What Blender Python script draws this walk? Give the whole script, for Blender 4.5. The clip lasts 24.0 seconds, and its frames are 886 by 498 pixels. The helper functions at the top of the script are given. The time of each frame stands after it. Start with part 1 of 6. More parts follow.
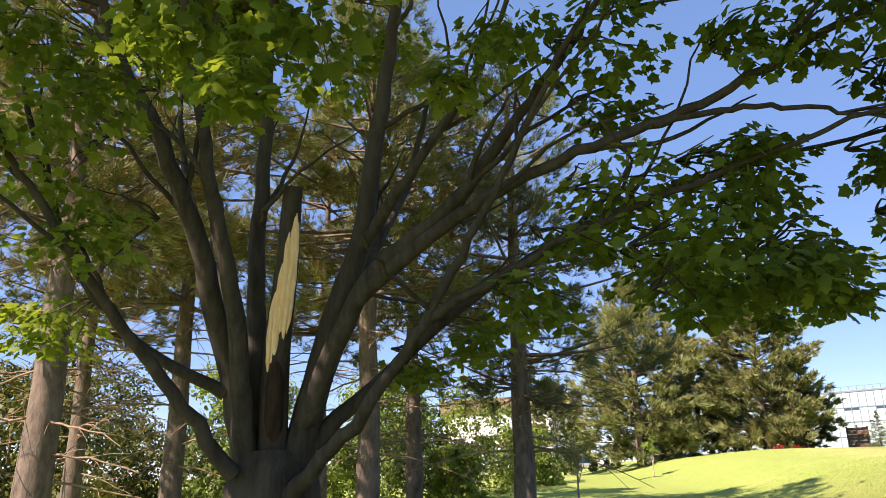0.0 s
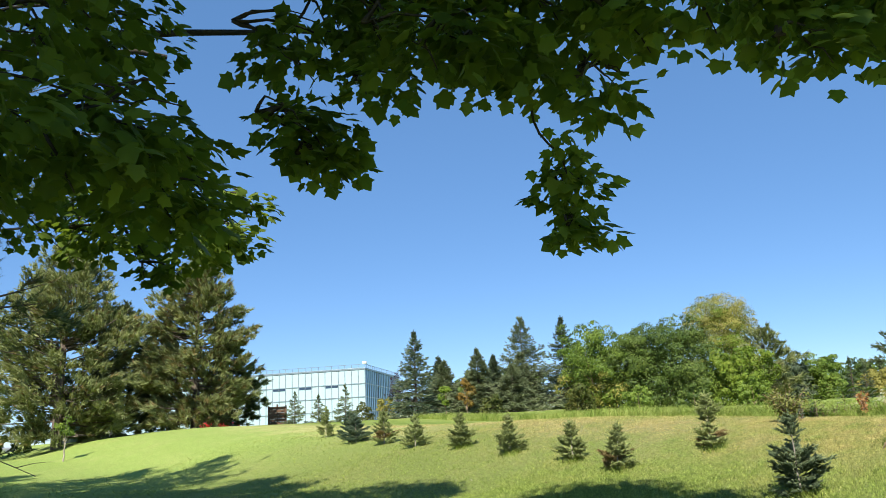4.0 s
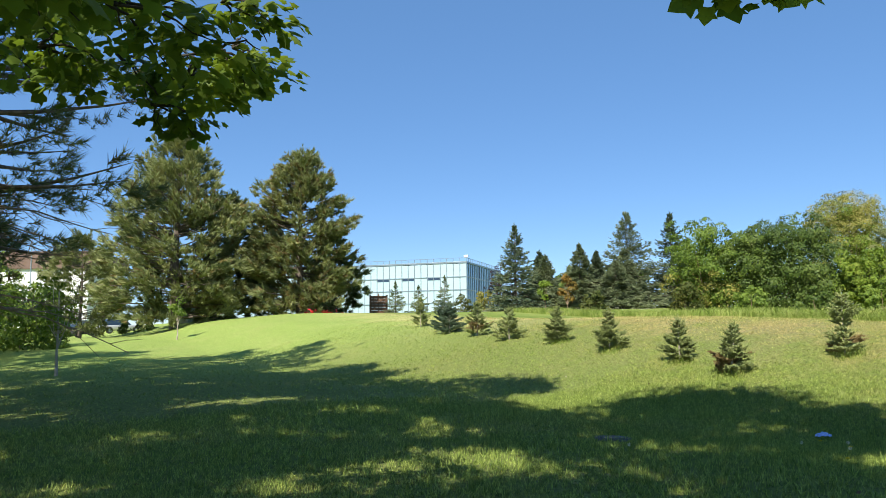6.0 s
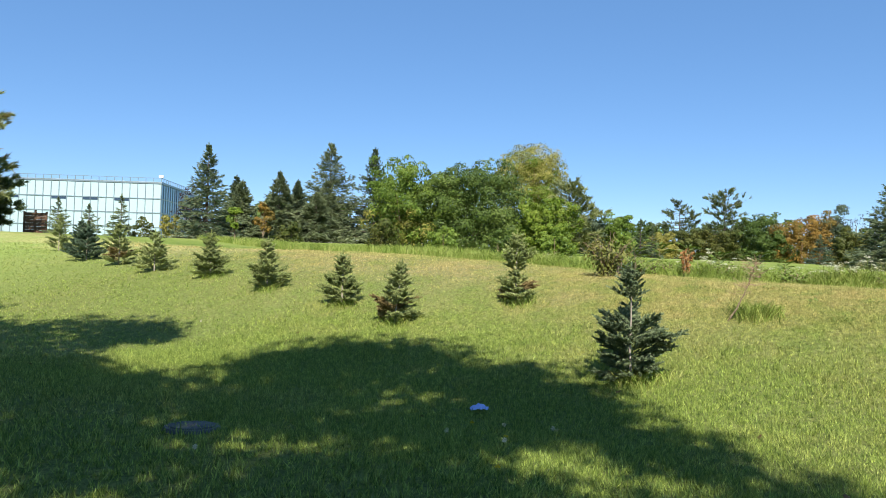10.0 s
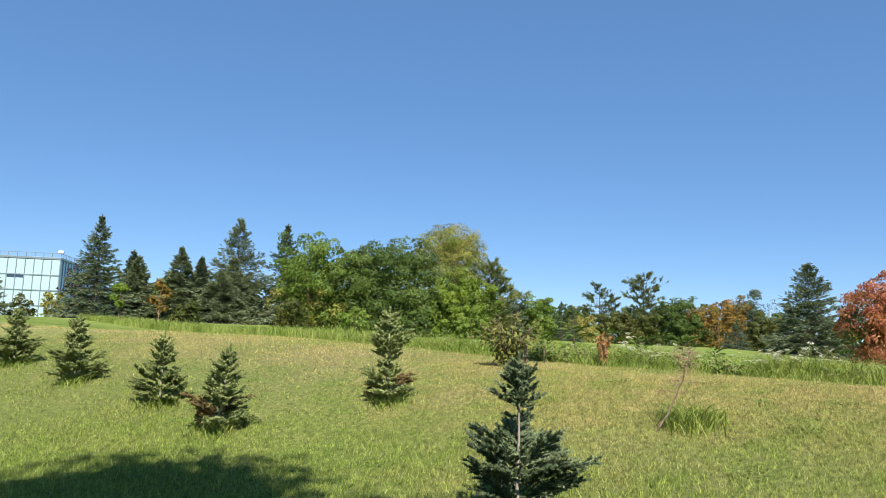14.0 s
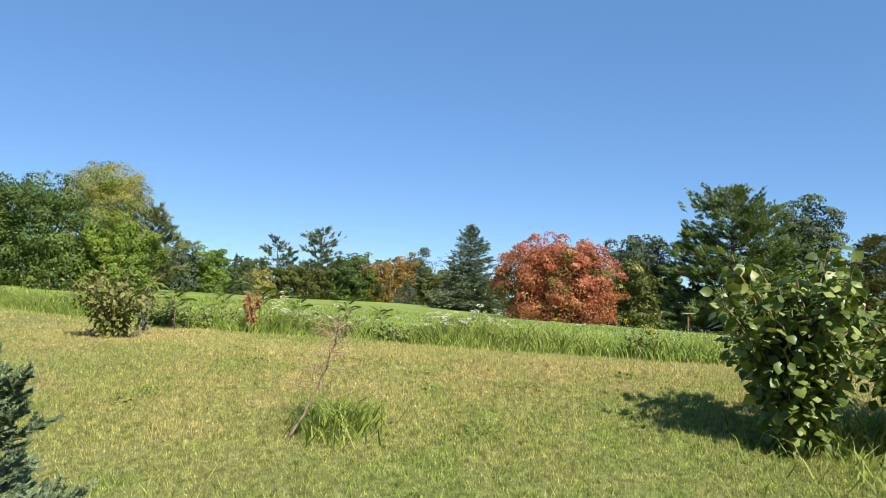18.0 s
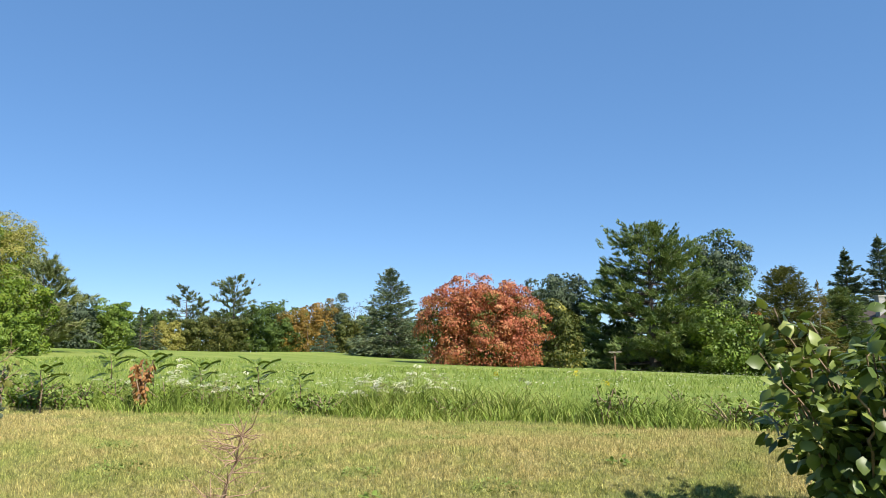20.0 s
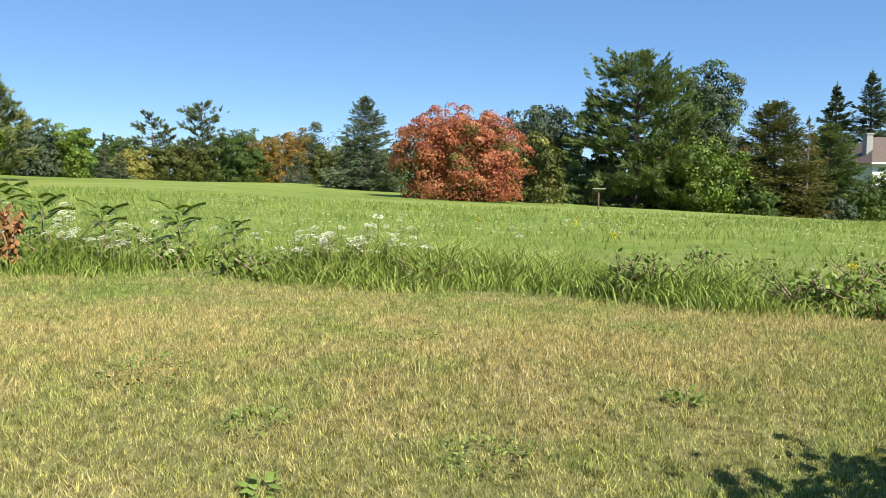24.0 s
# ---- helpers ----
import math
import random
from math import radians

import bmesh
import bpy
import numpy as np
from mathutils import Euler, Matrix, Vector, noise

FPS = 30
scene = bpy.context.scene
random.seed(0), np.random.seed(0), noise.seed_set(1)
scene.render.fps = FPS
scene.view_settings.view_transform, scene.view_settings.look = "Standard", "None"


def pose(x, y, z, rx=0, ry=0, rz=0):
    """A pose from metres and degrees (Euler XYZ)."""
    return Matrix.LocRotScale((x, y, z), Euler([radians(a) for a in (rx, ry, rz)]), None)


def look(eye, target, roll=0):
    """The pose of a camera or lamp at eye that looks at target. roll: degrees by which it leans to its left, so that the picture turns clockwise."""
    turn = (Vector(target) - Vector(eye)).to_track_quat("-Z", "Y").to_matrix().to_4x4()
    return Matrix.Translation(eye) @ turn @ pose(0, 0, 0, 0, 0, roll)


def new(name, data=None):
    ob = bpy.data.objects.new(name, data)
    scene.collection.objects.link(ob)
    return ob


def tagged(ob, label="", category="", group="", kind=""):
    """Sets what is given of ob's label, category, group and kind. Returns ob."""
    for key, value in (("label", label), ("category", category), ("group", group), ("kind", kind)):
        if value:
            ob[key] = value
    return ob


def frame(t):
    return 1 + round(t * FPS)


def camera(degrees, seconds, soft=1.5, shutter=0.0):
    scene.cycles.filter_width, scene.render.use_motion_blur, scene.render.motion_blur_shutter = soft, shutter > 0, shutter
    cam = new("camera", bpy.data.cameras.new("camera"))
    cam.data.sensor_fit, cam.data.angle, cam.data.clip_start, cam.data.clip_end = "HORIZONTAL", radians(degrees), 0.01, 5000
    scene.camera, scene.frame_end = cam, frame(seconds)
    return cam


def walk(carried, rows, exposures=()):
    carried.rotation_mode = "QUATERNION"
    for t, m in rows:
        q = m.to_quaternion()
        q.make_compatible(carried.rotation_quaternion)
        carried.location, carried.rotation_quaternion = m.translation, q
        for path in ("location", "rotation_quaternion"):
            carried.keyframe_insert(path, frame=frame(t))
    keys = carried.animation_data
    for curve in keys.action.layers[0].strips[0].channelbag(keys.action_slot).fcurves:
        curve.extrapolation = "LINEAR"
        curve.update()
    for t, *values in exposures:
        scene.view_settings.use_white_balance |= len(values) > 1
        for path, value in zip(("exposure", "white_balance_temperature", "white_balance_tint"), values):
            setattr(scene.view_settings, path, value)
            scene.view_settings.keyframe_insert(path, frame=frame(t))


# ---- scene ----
cam = camera(61.8, 24.0, soft=0.75)
PATH = [
    (0, (2.59, 1.577, 1.716), (2.543, 3.489, 2.301), -0.9),
    (0.5, (2.668, 1.646, 1.735), (2.78, 3.529, 2.402), -0.7),
    (1, (2.773, 1.757, 1.743), (3.102, 3.595, 2.458), -0.5),
    (1.5, (2.88, 1.922, 1.738), (3.374, 3.707, 2.492), -1.4),
    (2, (3.037, 2.128, 1.736), (3.567, 3.921, 2.447), -2.2),
    (2.5, (3.236, 2.373, 1.738), (3.834, 4.17, 2.383), -2.5),
    (3, (3.449, 2.632, 1.74), (4.451, 4.25, 2.355), -3.9),
    (3.5, (3.694, 2.901, 1.743), (4.959, 4.347, 2.297), -3.7),
    (5.5, (4.81, 4.059, 1.707), (5.767, 5.798, 1.954), -1.4),
    (6, (5.104, 4.33, 1.711), (6.13, 6.032, 1.932), -0.7),
    (6.5, (5.445, 4.556, 1.704), (6.534, 6.214, 1.953), 1.5),
    (7, (5.828, 4.817, 1.68), (6.98, 6.437, 1.9), 0.4),
    (7.5, (6.24, 5.07, 1.678), (7.443, 6.656, 1.871), -0.2),
    (8, (6.62, 5.349, 1.689), (7.804, 6.953, 1.849), -0.1),
    (8.5, (6.961, 5.611, 1.699), (8.141, 7.222, 1.807), 0.3),
    (9, (7.358, 5.779, 1.719), (8.608, 7.34, 1.78), 1.2),
    (9.5, (7.745, 5.916, 1.739), (9.119, 7.368, 1.762), 1.8),
    (10, (8.129, 6.029, 1.76), (9.729, 7.227, 1.806), 1.6),
    (10.5, (8.487, 6.107, 1.774), (10.173, 7.18, 1.863), 1.2),
    (11, (8.82, 6.227, 1.769), (10.534, 7.253, 1.866), 0.4),
    (11.5, (9.195, 6.337, 1.793), (10.929, 7.322, 1.937), 1.0),
    (13.5, (10.665, 6.73, 1.821), (12.303, 7.856, 2.039), 1.8),
    (14, (10.998, 6.913, 1.856), (12.691, 7.941, 2.129), 1.8),
    (14.5, (11.305, 7.076, 1.851), (12.962, 8.155, 2.15), 2.2),
    (15, (11.576, 7.241, 1.85), (13.108, 8.498, 2.12), 1.9),
    (15.5, (11.938, 7.346, 1.882), (13.567, 8.483, 2.112), 1.6),
    (16, (12.333, 7.282, 1.93), (14.143, 8.11, 2.131), 1.9),
    (16.5, (12.698, 7.209, 1.967), (14.608, 7.771, 2.161), 1.9),
    (17, (12.984, 7.309, 2.006), (14.937, 7.701, 2.19), 2.2),
    (17.5, (13.274, 7.344, 2.018), (15.245, 7.635, 2.186), 2.3),
    (18, (13.629, 7.326, 2.038), (15.607, 7.563, 2.212), 1.7),
    (18.5, (13.974, 7.463, 2.08), (15.953, 7.651, 2.297), -0.1),
    (19, (14.346, 7.591, 2.106), (16.324, 7.709, 2.38), -0.6),
    (19.5, (14.766, 7.629, 2.201), (16.741, 7.674, 2.511), -0.7),
    (21.5, (16.106, 7.758, 2.386), (18.096, 7.641, 2.551), -1.6),
    (22, (16.419, 7.728, 2.361), (18.416, 7.628, 2.401), -2.4),
    (22.5, (16.679, 7.633, 2.366), (18.677, 7.595, 2.301), -1.5),
    (23, (16.937, 7.612, 2.385), (18.933, 7.595, 2.258), -0.6),
    (23.5, (17.254, 7.657, 2.423), (19.248, 7.624, 2.273), -0.1),
    (24, (17.531, 7.595, 2.454), (19.524, 7.553, 2.292), 0.0),
]
EXPOSURES = [(0.0, 1.25, 7500, 30), (1.0, 1.45, 7500, 30), (1.6, 1.4, 7100, 22), (2.2, 1.25, 6650, 15), (3.0, 0.85, 6500, 10), (7.0, 0.72, 6500, 10), (10.0, 0.74, 6500, 10), (13.0, 0.68, 6500, 10), (15.0, 0.53, 6500, 10), (16.0, 0.7, 6500, 10), (24.0, 0.75, 6500, 10)]
walk(cam, [(t, look(eye, target, roll)) for t, eye, target, roll in PATH], EXPOSURES)

# ---- sky and sun ----
SUN_AZ, SUN_EL = -128.0, 44.0          # degrees from +y towards +x, and above the horizon
_a, _e = radians(SUN_AZ), radians(SUN_EL)
TO_SUN = Vector((math.sin(_a) * math.cos(_e), math.cos(_a) * math.cos(_e), math.sin(_e)))
world = bpy.data.worlds.new("sky")
scene.world = world
world.use_nodes = True
_nt = world.node_tree
_sky = _nt.nodes.new("ShaderNodeTexSky")
_sky.sky_type, _sky.sun_disc = "NISHITA", False
_sky.sun_elevation, _sky.sun_rotation = _e, _a % (2 * math.pi)
_sky.air_density, _sky.dust_density, _sky.ozone_density = 0.75, 0.0, 3.4
_hs = _nt.nodes.new("ShaderNodeHueSaturation")
_hs.inputs["Saturation"].default_value = 1.1
_nt.links.new(_sky.outputs[0], _hs.inputs["Color"])
_even = _nt.nodes.new("ShaderNodeMix")
_even.data_type = "RGBA"
_even.inputs[0].default_value = 0.45
_even.inputs[7].default_value = (0.92, 2.13, 4.31, 1)          # a clear, even blue
_nt.links.new(_hs.outputs[0], _even.inputs[6])
_nt.links.new(_even.outputs[2], _nt.nodes["Background"].inputs[0])
_nt.nodes["Background"].inputs[1].default_value = 0.105
_sun = bpy.data.lights.new("sun", "SUN")
_sun.energy, _sun.angle, _sun.color = 5.0, radians(0.55), (1.0, 0.95, 0.86)
sun = new("sun", _sun)
sun.matrix_world = look(TO_SUN * 60, (0, 0, 0))


# ---- materials ----
def nodes_of(name, rough=0.7, spec=0.3):
    m = bpy.data.materials.new(name)
    m.use_nodes = True
    nt = m.node_tree
    bsdf = nt.nodes["Principled BSDF"]
    bsdf.inputs["Roughness"].default_value = rough
    bsdf.inputs["Specular IOR Level"].default_value = spec
    return m, nt, bsdf


def ramp(nt, fac, stops):
    r = nt.nodes.new("ShaderNodeValToRGB")
    while len(r.color_ramp.elements) < len(stops):
        r.color_ramp.elements.new(0.5)
    for el, (pos, col) in zip(r.color_ramp.elements, stops):
        el.position, el.color = pos, (*col, 1)
    nt.links.new(fac, r.inputs[0])
    return r.outputs[0]


def noise_fac(nt, scale, detail=4.0, rough=0.6, stretch=None, coords="Object"):
    if coords == "World":
        src = nt.nodes.new("ShaderNodeNewGeometry").outputs["Position"]
    else:
        src = nt.nodes.new("ShaderNodeTexCoord").outputs[coords]
    if stretch:
        mp = nt.nodes.new("ShaderNodeMapping")
        mp.inputs["Scale"].default_value = stretch
        nt.links.new(src, mp.inputs[0])
        src = mp.outputs[0]
    n = nt.nodes.new("ShaderNodeTexNoise")
    n.inputs["Scale"].default_value, n.inputs["Detail"].default_value, n.inputs["Roughness"].default_value = scale, detail, rough
    nt.links.new(src, n.inputs["Vector"])
    return n.outputs[0]


def mixed(nt, fac, a, b, mode="MIX"):
    n = nt.nodes.new("ShaderNodeMix")
    n.data_type, n.blend_type = "RGBA", mode
    for sock, v in ((n.inputs[0], fac), (n.inputs[6], a), (n.inputs[7], b)):
        if hasattr(v, "is_linked"):
            nt.links.new(v, sock)
        elif isinstance(v, tuple):
            sock.default_value = (*v, 1)
        else:
            sock.default_value = v
    return n.outputs[2]


def mathn(nt, op, a, b=0.0, c=0.0, clamp=False):
    n = nt.nodes.new("ShaderNodeMath")
    n.operation, n.use_clamp = op, clamp
    for sock, v in zip(n.inputs, (a, b, c)):
        if hasattr(v, "is_linked"):
            nt.links.new(v, sock)
        else:
            sock.default_value = v
    return n.outputs[0]


def bumped(nt, bsdf, fac, strength=0.4, dist=0.02):
    b = nt.nodes.new("ShaderNodeBump")
    b.inputs["Strength"].default_value, b.inputs["Distance"].default_value = strength, dist
    nt.links.new(fac, b.inputs["Height"])
    nt.links.new(b.outputs[0], bsdf.inputs["Normal"])


def leaf_mat(name, c1, c2, c3, through_light=0.35, rough=0.5, patch=0.5, spec=0.2):
    """Foliage: every leaf its own shade between three colours, larger patches over the crown, light passing through."""
    m, nt, bsdf = nodes_of(name, rough, spec)
    geo = nt.nodes.new("ShaderNodeNewGeometry")
    isl = geo.outputs["Random Per Island"]
    big = noise_fac(nt, patch, 2.0, 0.5, coords="World")
    f = mathn(nt, "MULTIPLY_ADD", isl, 0.55, mathn(nt, "MULTIPLY_ADD", big, 1.3, -0.42), clamp=True)
    col = ramp(nt, f, [(0.0, tuple(v * 0.72 for v in c1)), (0.5, tuple(v * 0.82 for v in c2)), (1.0, tuple(v * 0.9 for v in c3))])
    nt.links.new(col, bsdf.inputs["Base Color"])
    tr = nt.nodes.new("ShaderNodeBsdfTranslucent")
    nt.links.new(mixed(nt, 1.0, col, (1.0, 0.95, 0.45), "MULTIPLY"), tr.inputs[0])
    mx = nt.nodes.new("ShaderNodeMixShader")
    mx.inputs[0].default_value = through_light * 0.75
    nt.links.new(bsdf.outputs[0], mx.inputs[1])
    nt.links.new(tr.outputs[0], mx.inputs[2])
    nt.links.new(mx.outputs[0], nt.nodes["Material Output"].inputs[0])
    return m


def bark_mat(name, c1, c2, scale=9.0, stretch=(1, 1, 0.18), bump=0.7):
    m, nt, bsdf = nodes_of(name, 0.9, 0.15)
    f = noise_fac(nt, scale, 6.0, 0.65, stretch, "World")
    g = noise_fac(nt, 1.3, 3.0, 0.5, None, "World")
    col = ramp(nt, f, [(0.3, c1), (0.62, c2)])
    col = mixed(nt, mathn(nt, "MULTIPLY", g, 0.3), col, tuple(v * 1.25 + 0.005 for v in c2))
    nt.links.new(col, bsdf.inputs["Base Color"])
    bumped(nt, bsdf, f, bump, 0.03)
    return m


def plain_mat(name, c, rough=0.6, spec=0.4, metal=0.0, var=0.15, scale=3.0):
    m, nt, bsdf = nodes_of(name, rough, spec)
    bsdf.inputs["Metallic"].default_value = metal
    f = noise_fac(nt, scale, 5.0, 0.6)
    col = ramp(nt, f, [(0.25, tuple(v * (1 - var) for v in c)), (0.75, tuple(min(1, v * (1 + var)) for v in c))])
    nt.links.new(col, bsdf.inputs["Base Color"])
    return m


def grass_colour(nt, dry_gain=1.0):
    """Turf: lush green in the hollow, drying to straw on the bank, with patches and fine mottling."""
    pos = nt.nodes.new("ShaderNodeNewGeometry").outputs["Position"]
    sep = nt.nodes.new("ShaderNodeSeparateXYZ")
    nt.links.new(pos, sep.inputs[0])
    x, y = sep.outputs[0], sep.outputs[1]
    bank = nt.nodes.new("ShaderNodeMapRange")
    bank.interpolation_type = "SMOOTHSTEP"
    bank.inputs[1].default_value, bank.inputs[2].default_value = 15.6, 22.8
    nt.links.new(mathn(nt, "MULTIPLY_ADD", mathn(nt, "MAXIMUM", mathn(nt, "SUBTRACT", y, 14.0), 0.0), -0.16, x), bank.inputs[0])
    big = noise_fac(nt, 0.42, 3.0, 0.6, None, "World")
    mid = noise_fac(nt, 2.6, 4.0, 0.65, None, "World")
    fine = noise_fac(nt, 17.0, 8.0, 0.8, None, "World")
    d = mathn(nt, "MULTIPLY_ADD", big, 2.4, -1.15)
    d = mathn(nt, "ADD", d, mathn(nt, "MULTIPLY_ADD", mid, 2.2, -1.05))
    d = mathn(nt, "ADD", mathn(nt, "MULTIPLY", bank.outputs[0], 0.66 * dry_gain), mathn(nt, "MULTIPLY", d, mathn(nt, "MULTIPLY_ADD", bank.outputs[0], 0.75, 0.3)), clamp=True)
    green = ramp(nt, fine, [(0.38, (0.10, 0.155, 0.028)), (0.62, (0.41, 0.51, 0.13))])
    straw = ramp(nt, fine, [(0.38, (0.21, 0.18, 0.055)), (0.62, (0.72, 0.62, 0.29))])
    return mixed(nt, d, green, straw), fine, x


def ground_mat():
    m, nt, bsdf = nodes_of("turf", 0.95, 0.1)
    col, fine, x = grass_colour(nt)
    # thatch and earth between the near blades; the shade there is put into colour
    span = nt.nodes.new("ShaderNodeVectorMath")
    span.operation = "DISTANCE"
    span.inputs[1].default_value = (15.0, 10.0, 0.8)
    nt.links.new(nt.nodes.new("ShaderNodeNewGeometry").outputs["Position"], span.inputs[0])
    root_shade = nt.nodes.new("ShaderNodeMapRange")
    root_shade.inputs[1].default_value, root_shade.inputs[2].default_value = 13.0, 27.0
    root_shade.inputs[3].default_value, root_shade.inputs[4].default_value = 0.5, 0.0
    nt.links.new(span.outputs["Value"], root_shade.inputs[0])
    earth = ramp(nt, noise_fac(nt, 30.0, 5.0, 0.7, None, "World"), [(0.35, (0.035, 0.033, 0.014)), (0.65, (0.15, 0.13, 0.055))])
    col = mixed(nt, root_shade.outputs[0], col, earth)
    # the rough meadow and the field beyond the mown edge
    far = nt.nodes.new("ShaderNodeMapRange")
    far.inputs[1].default_value, far.inputs[2].default_value = 24.0, 30.0
    nt.links.new(x, far.inputs[0])
    f = noise_fac(nt, 0.16, 4.0, 0.6, (1, 0.35, 1), "World")
    f2 = noise_fac(nt, 1.3, 7.0, 0.78, (1, 0.6, 1), "World")
    field = ramp(nt, mathn(nt, "MULTIPLY_ADD", f2, 0.55, mathn(nt, "MULTIPLY", f, 0.5)), [(0.32, (0.095, 0.145, 0.026)), (0.5, (0.18, 0.24, 0.048)), (0.68, (0.31, 0.33, 0.09))])
    nt.links.new(mixed(nt, far.outputs[0], col, field), bsdf.inputs["Base Color"])
    bumped(nt, bsdf, fine, 0.8, 0.05)
    return m


def blade_mat(name, kind):
    m, nt, bsdf = nodes_of(name, 0.6, 0.25)
    isl = nt.nodes.new("ShaderNodeNewGeometry").outputs["Random Per Island"]
    if kind == "turf":
        col = grass_colour(nt)[0]
        col = mixed(nt, isl, mixed(nt, 1.0, col, (0.46, 0.54, 0.44), "MULTIPLY"), mixed(nt, 1.0, col, (1.6, 1.48, 1.35), "MULTIPLY"))
    else:
        big = noise_fac(nt, 0.9, 2.0, 0.5, None, "World")
        col = ramp(nt, mathn(nt, "MULTIPLY_ADD", isl, 0.6, mathn(nt, "MULTIPLY_ADD", big, 1.2, -0.35), clamp=True), [(0.0, (0.085, 0.14, 0.018)), (0.5, (0.23, 0.31, 0.05)), (1.0, (0.45, 0.46, 0.14))])
    nt.links.new(col, bsdf.inputs["Base Color"])
    tr = nt.nodes.new("ShaderNodeBsdfTranslucent")
    nt.links.new(col, tr.inputs[0])
    mx = nt.nodes.new("ShaderNodeMixShader")
    mx.inputs[0].default_value = 0.3
    nt.links.new(bsdf.outputs[0], mx.inputs[1])
    nt.links.new(tr.outputs[0], mx.inputs[2])
    nt.links.new(mx.outputs[0], nt.nodes["Material Output"].inputs[0])
    return m


M_TURF, M_BLADE, M_TALL = ground_mat(), blade_mat("turf_blades", "turf"), blade_mat("meadow_blades", "tall")
M_MAPLE = leaf_mat("maple_leaf", (0.10, 0.16, 0.025), (0.185, 0.28, 0.045), (0.31, 0.40, 0.065), 0.78, 0.45)
M_MAPLEBARK = bark_mat("maple_bark", (0.022, 0.018, 0.014), (0.07, 0.06, 0.048), 11.0)
M_PINEBARK = bark_mat("pine_bark", (0.05, 0.038, 0.03), (0.19, 0.15, 0.12), 7.0, (1, 1, 0.4), 0.9)
M_BAREWOOD = bark_mat("bare_wood", (0.78, 0.46, 0.24), (0.92, 0.68, 0.42), 22.0, (1, 1, 0.06), 0.5)
M_ROTWOOD = bark_mat("rotten_wood", (0.014, 0.009, 0.007), (0.05, 0.03, 0.02), 18.0, (1, 1, 0.2), 0.9)
M_DEADTWIG = bark_mat("dead_twig", (0.13, 0.085, 0.055), (0.30, 0.22, 0.15), 12.0)
M_GREYTWIG = bark_mat("grey_stem", (0.16, 0.13, 0.10), (0.42, 0.37, 0.30), 12.0)
M_PINE = leaf_mat("pine_needles", (0.13, 0.165, 0.064), (0.26, 0.30, 0.12), (0.46, 0.46, 0.21), 0.32, 0.55, 0.35)
M_PINEDARK = leaf_mat("dark_pine_needles", (0.07, 0.10, 0.042), (0.14, 0.18, 0.07), (0.25, 0.28, 0.11), 0.3, 0.55, 0.4)
M_BROWNNEEDLE = leaf_mat("browning_needles", (0.14, 0.12, 0.05), (0.25, 0.195, 0.08), (0.38, 0.28, 0.12), 0.3, 0.6, 0.5)
M_PINEGREEN = leaf_mat("green_pine_needles", (0.08, 0.13, 0.042), (0.165, 0.235, 0.075), (0.33, 0.37, 0.13), 0.3, 0.5, 0.4)
M_SPRUCE = leaf_mat("spruce_needles", (0.11, 0.145, 0.075), (0.21, 0.26, 0.135), (0.36, 0.40, 0.22), 0.28, 0.5, 0.6)
M_BLUE = leaf_mat("blue_spruce_needles", (0.05, 0.09, 0.055), (0.115, 0.175, 0.105), (0.27, 0.34, 0.22), 0.25, 0.45, 2.2)
M_NEARSPRUCE = leaf_mat("near_spruce_needles", (0.08, 0.12, 0.06), (0.19, 0.25, 0.13), (0.42, 0.48, 0.26), 0.2, 0.45, 5.0)
M_SHRUBOLIVE = leaf_mat("shrub_olive_leaf", (0.09, 0.115, 0.03), (0.21, 0.225, 0.055), (0.40, 0.35, 0.11), 0.35, 0.45, 2.5)
M_SAPLING = leaf_mat("sapling_needles", (0.19, 0.24, 0.085), (0.36, 0.42, 0.155), (0.52, 0.55, 0.24), 0.25, 0.5, 1.6)
M_DARKSPRUCE = leaf_mat("dark_spruce_needles", (0.06, 0.09, 0.055), (0.115, 0.16, 0.09), (0.21, 0.26, 0.145), 0.26, 0.5, 0.5)
M_GREEN = leaf_mat("green_leaf", (0.08, 0.14, 0.02), (0.16, 0.245, 0.038), (0.28, 0.36, 0.065), 0.35, 0.45, 0.5)
M_DEEP = leaf_mat("deep_green_leaf", (0.045, 0.08, 0.016), (0.095, 0.15, 0.03), (0.19, 0.25, 0.055), 0.32, 0.45, 0.5)
M_LIME = leaf_mat("lime_leaf", (0.11, 0.19, 0.02), (0.20, 0.29, 0.035), (0.33, 0.37, 0.06), 0.4, 0.45, 0.6)
M_YELLOW = leaf_mat("yellow_leaf", (0.20, 0.21, 0.045), (0.36, 0.34, 0.08), (0.50, 0.44, 0.13), 0.4, 0.5, 0.5)
M_OLIVE = leaf_mat("olive_leaf", (0.05, 0.08, 0.02), (0.11, 0.13, 0.03), (0.22, 0.20, 0.05), 0.3, 0.5, 0.35)
M_ORANGE = leaf_mat("orange_leaf", (0.13, 0.12, 0.03), (0.30, 0.19, 0.04), (0.44, 0.24, 0.05), 0.3, 0.5, 0.3)
M_RED = leaf_mat("red_leaf", (0.24, 0.055, 0.03), (0.54, 0.17, 0.085), (0.60, 0.36, 0.15), 0.35, 0.45, 0.8)
M_RUST = leaf_mat("rust_leaf", (0.26, 0.11, 0.035), (0.50, 0.25, 0.095), (0.68, 0.42, 0.20), 0.35, 0.6, 2.0)
M_PURPLE = leaf_mat("purple_leaf", (0.02, 0.012, 0.014), (0.05, 0.03, 0.032), (0.09, 0.06, 0.05), 0.2, 0.5, 0.8)
M_SHRUB = leaf_mat("shrub_leaf", (0.05, 0.09, 0.02), (0.17, 0.235, 0.045), (0.40, 0.44, 0.13), 0.35, 0.42, 3.0, 0.4)
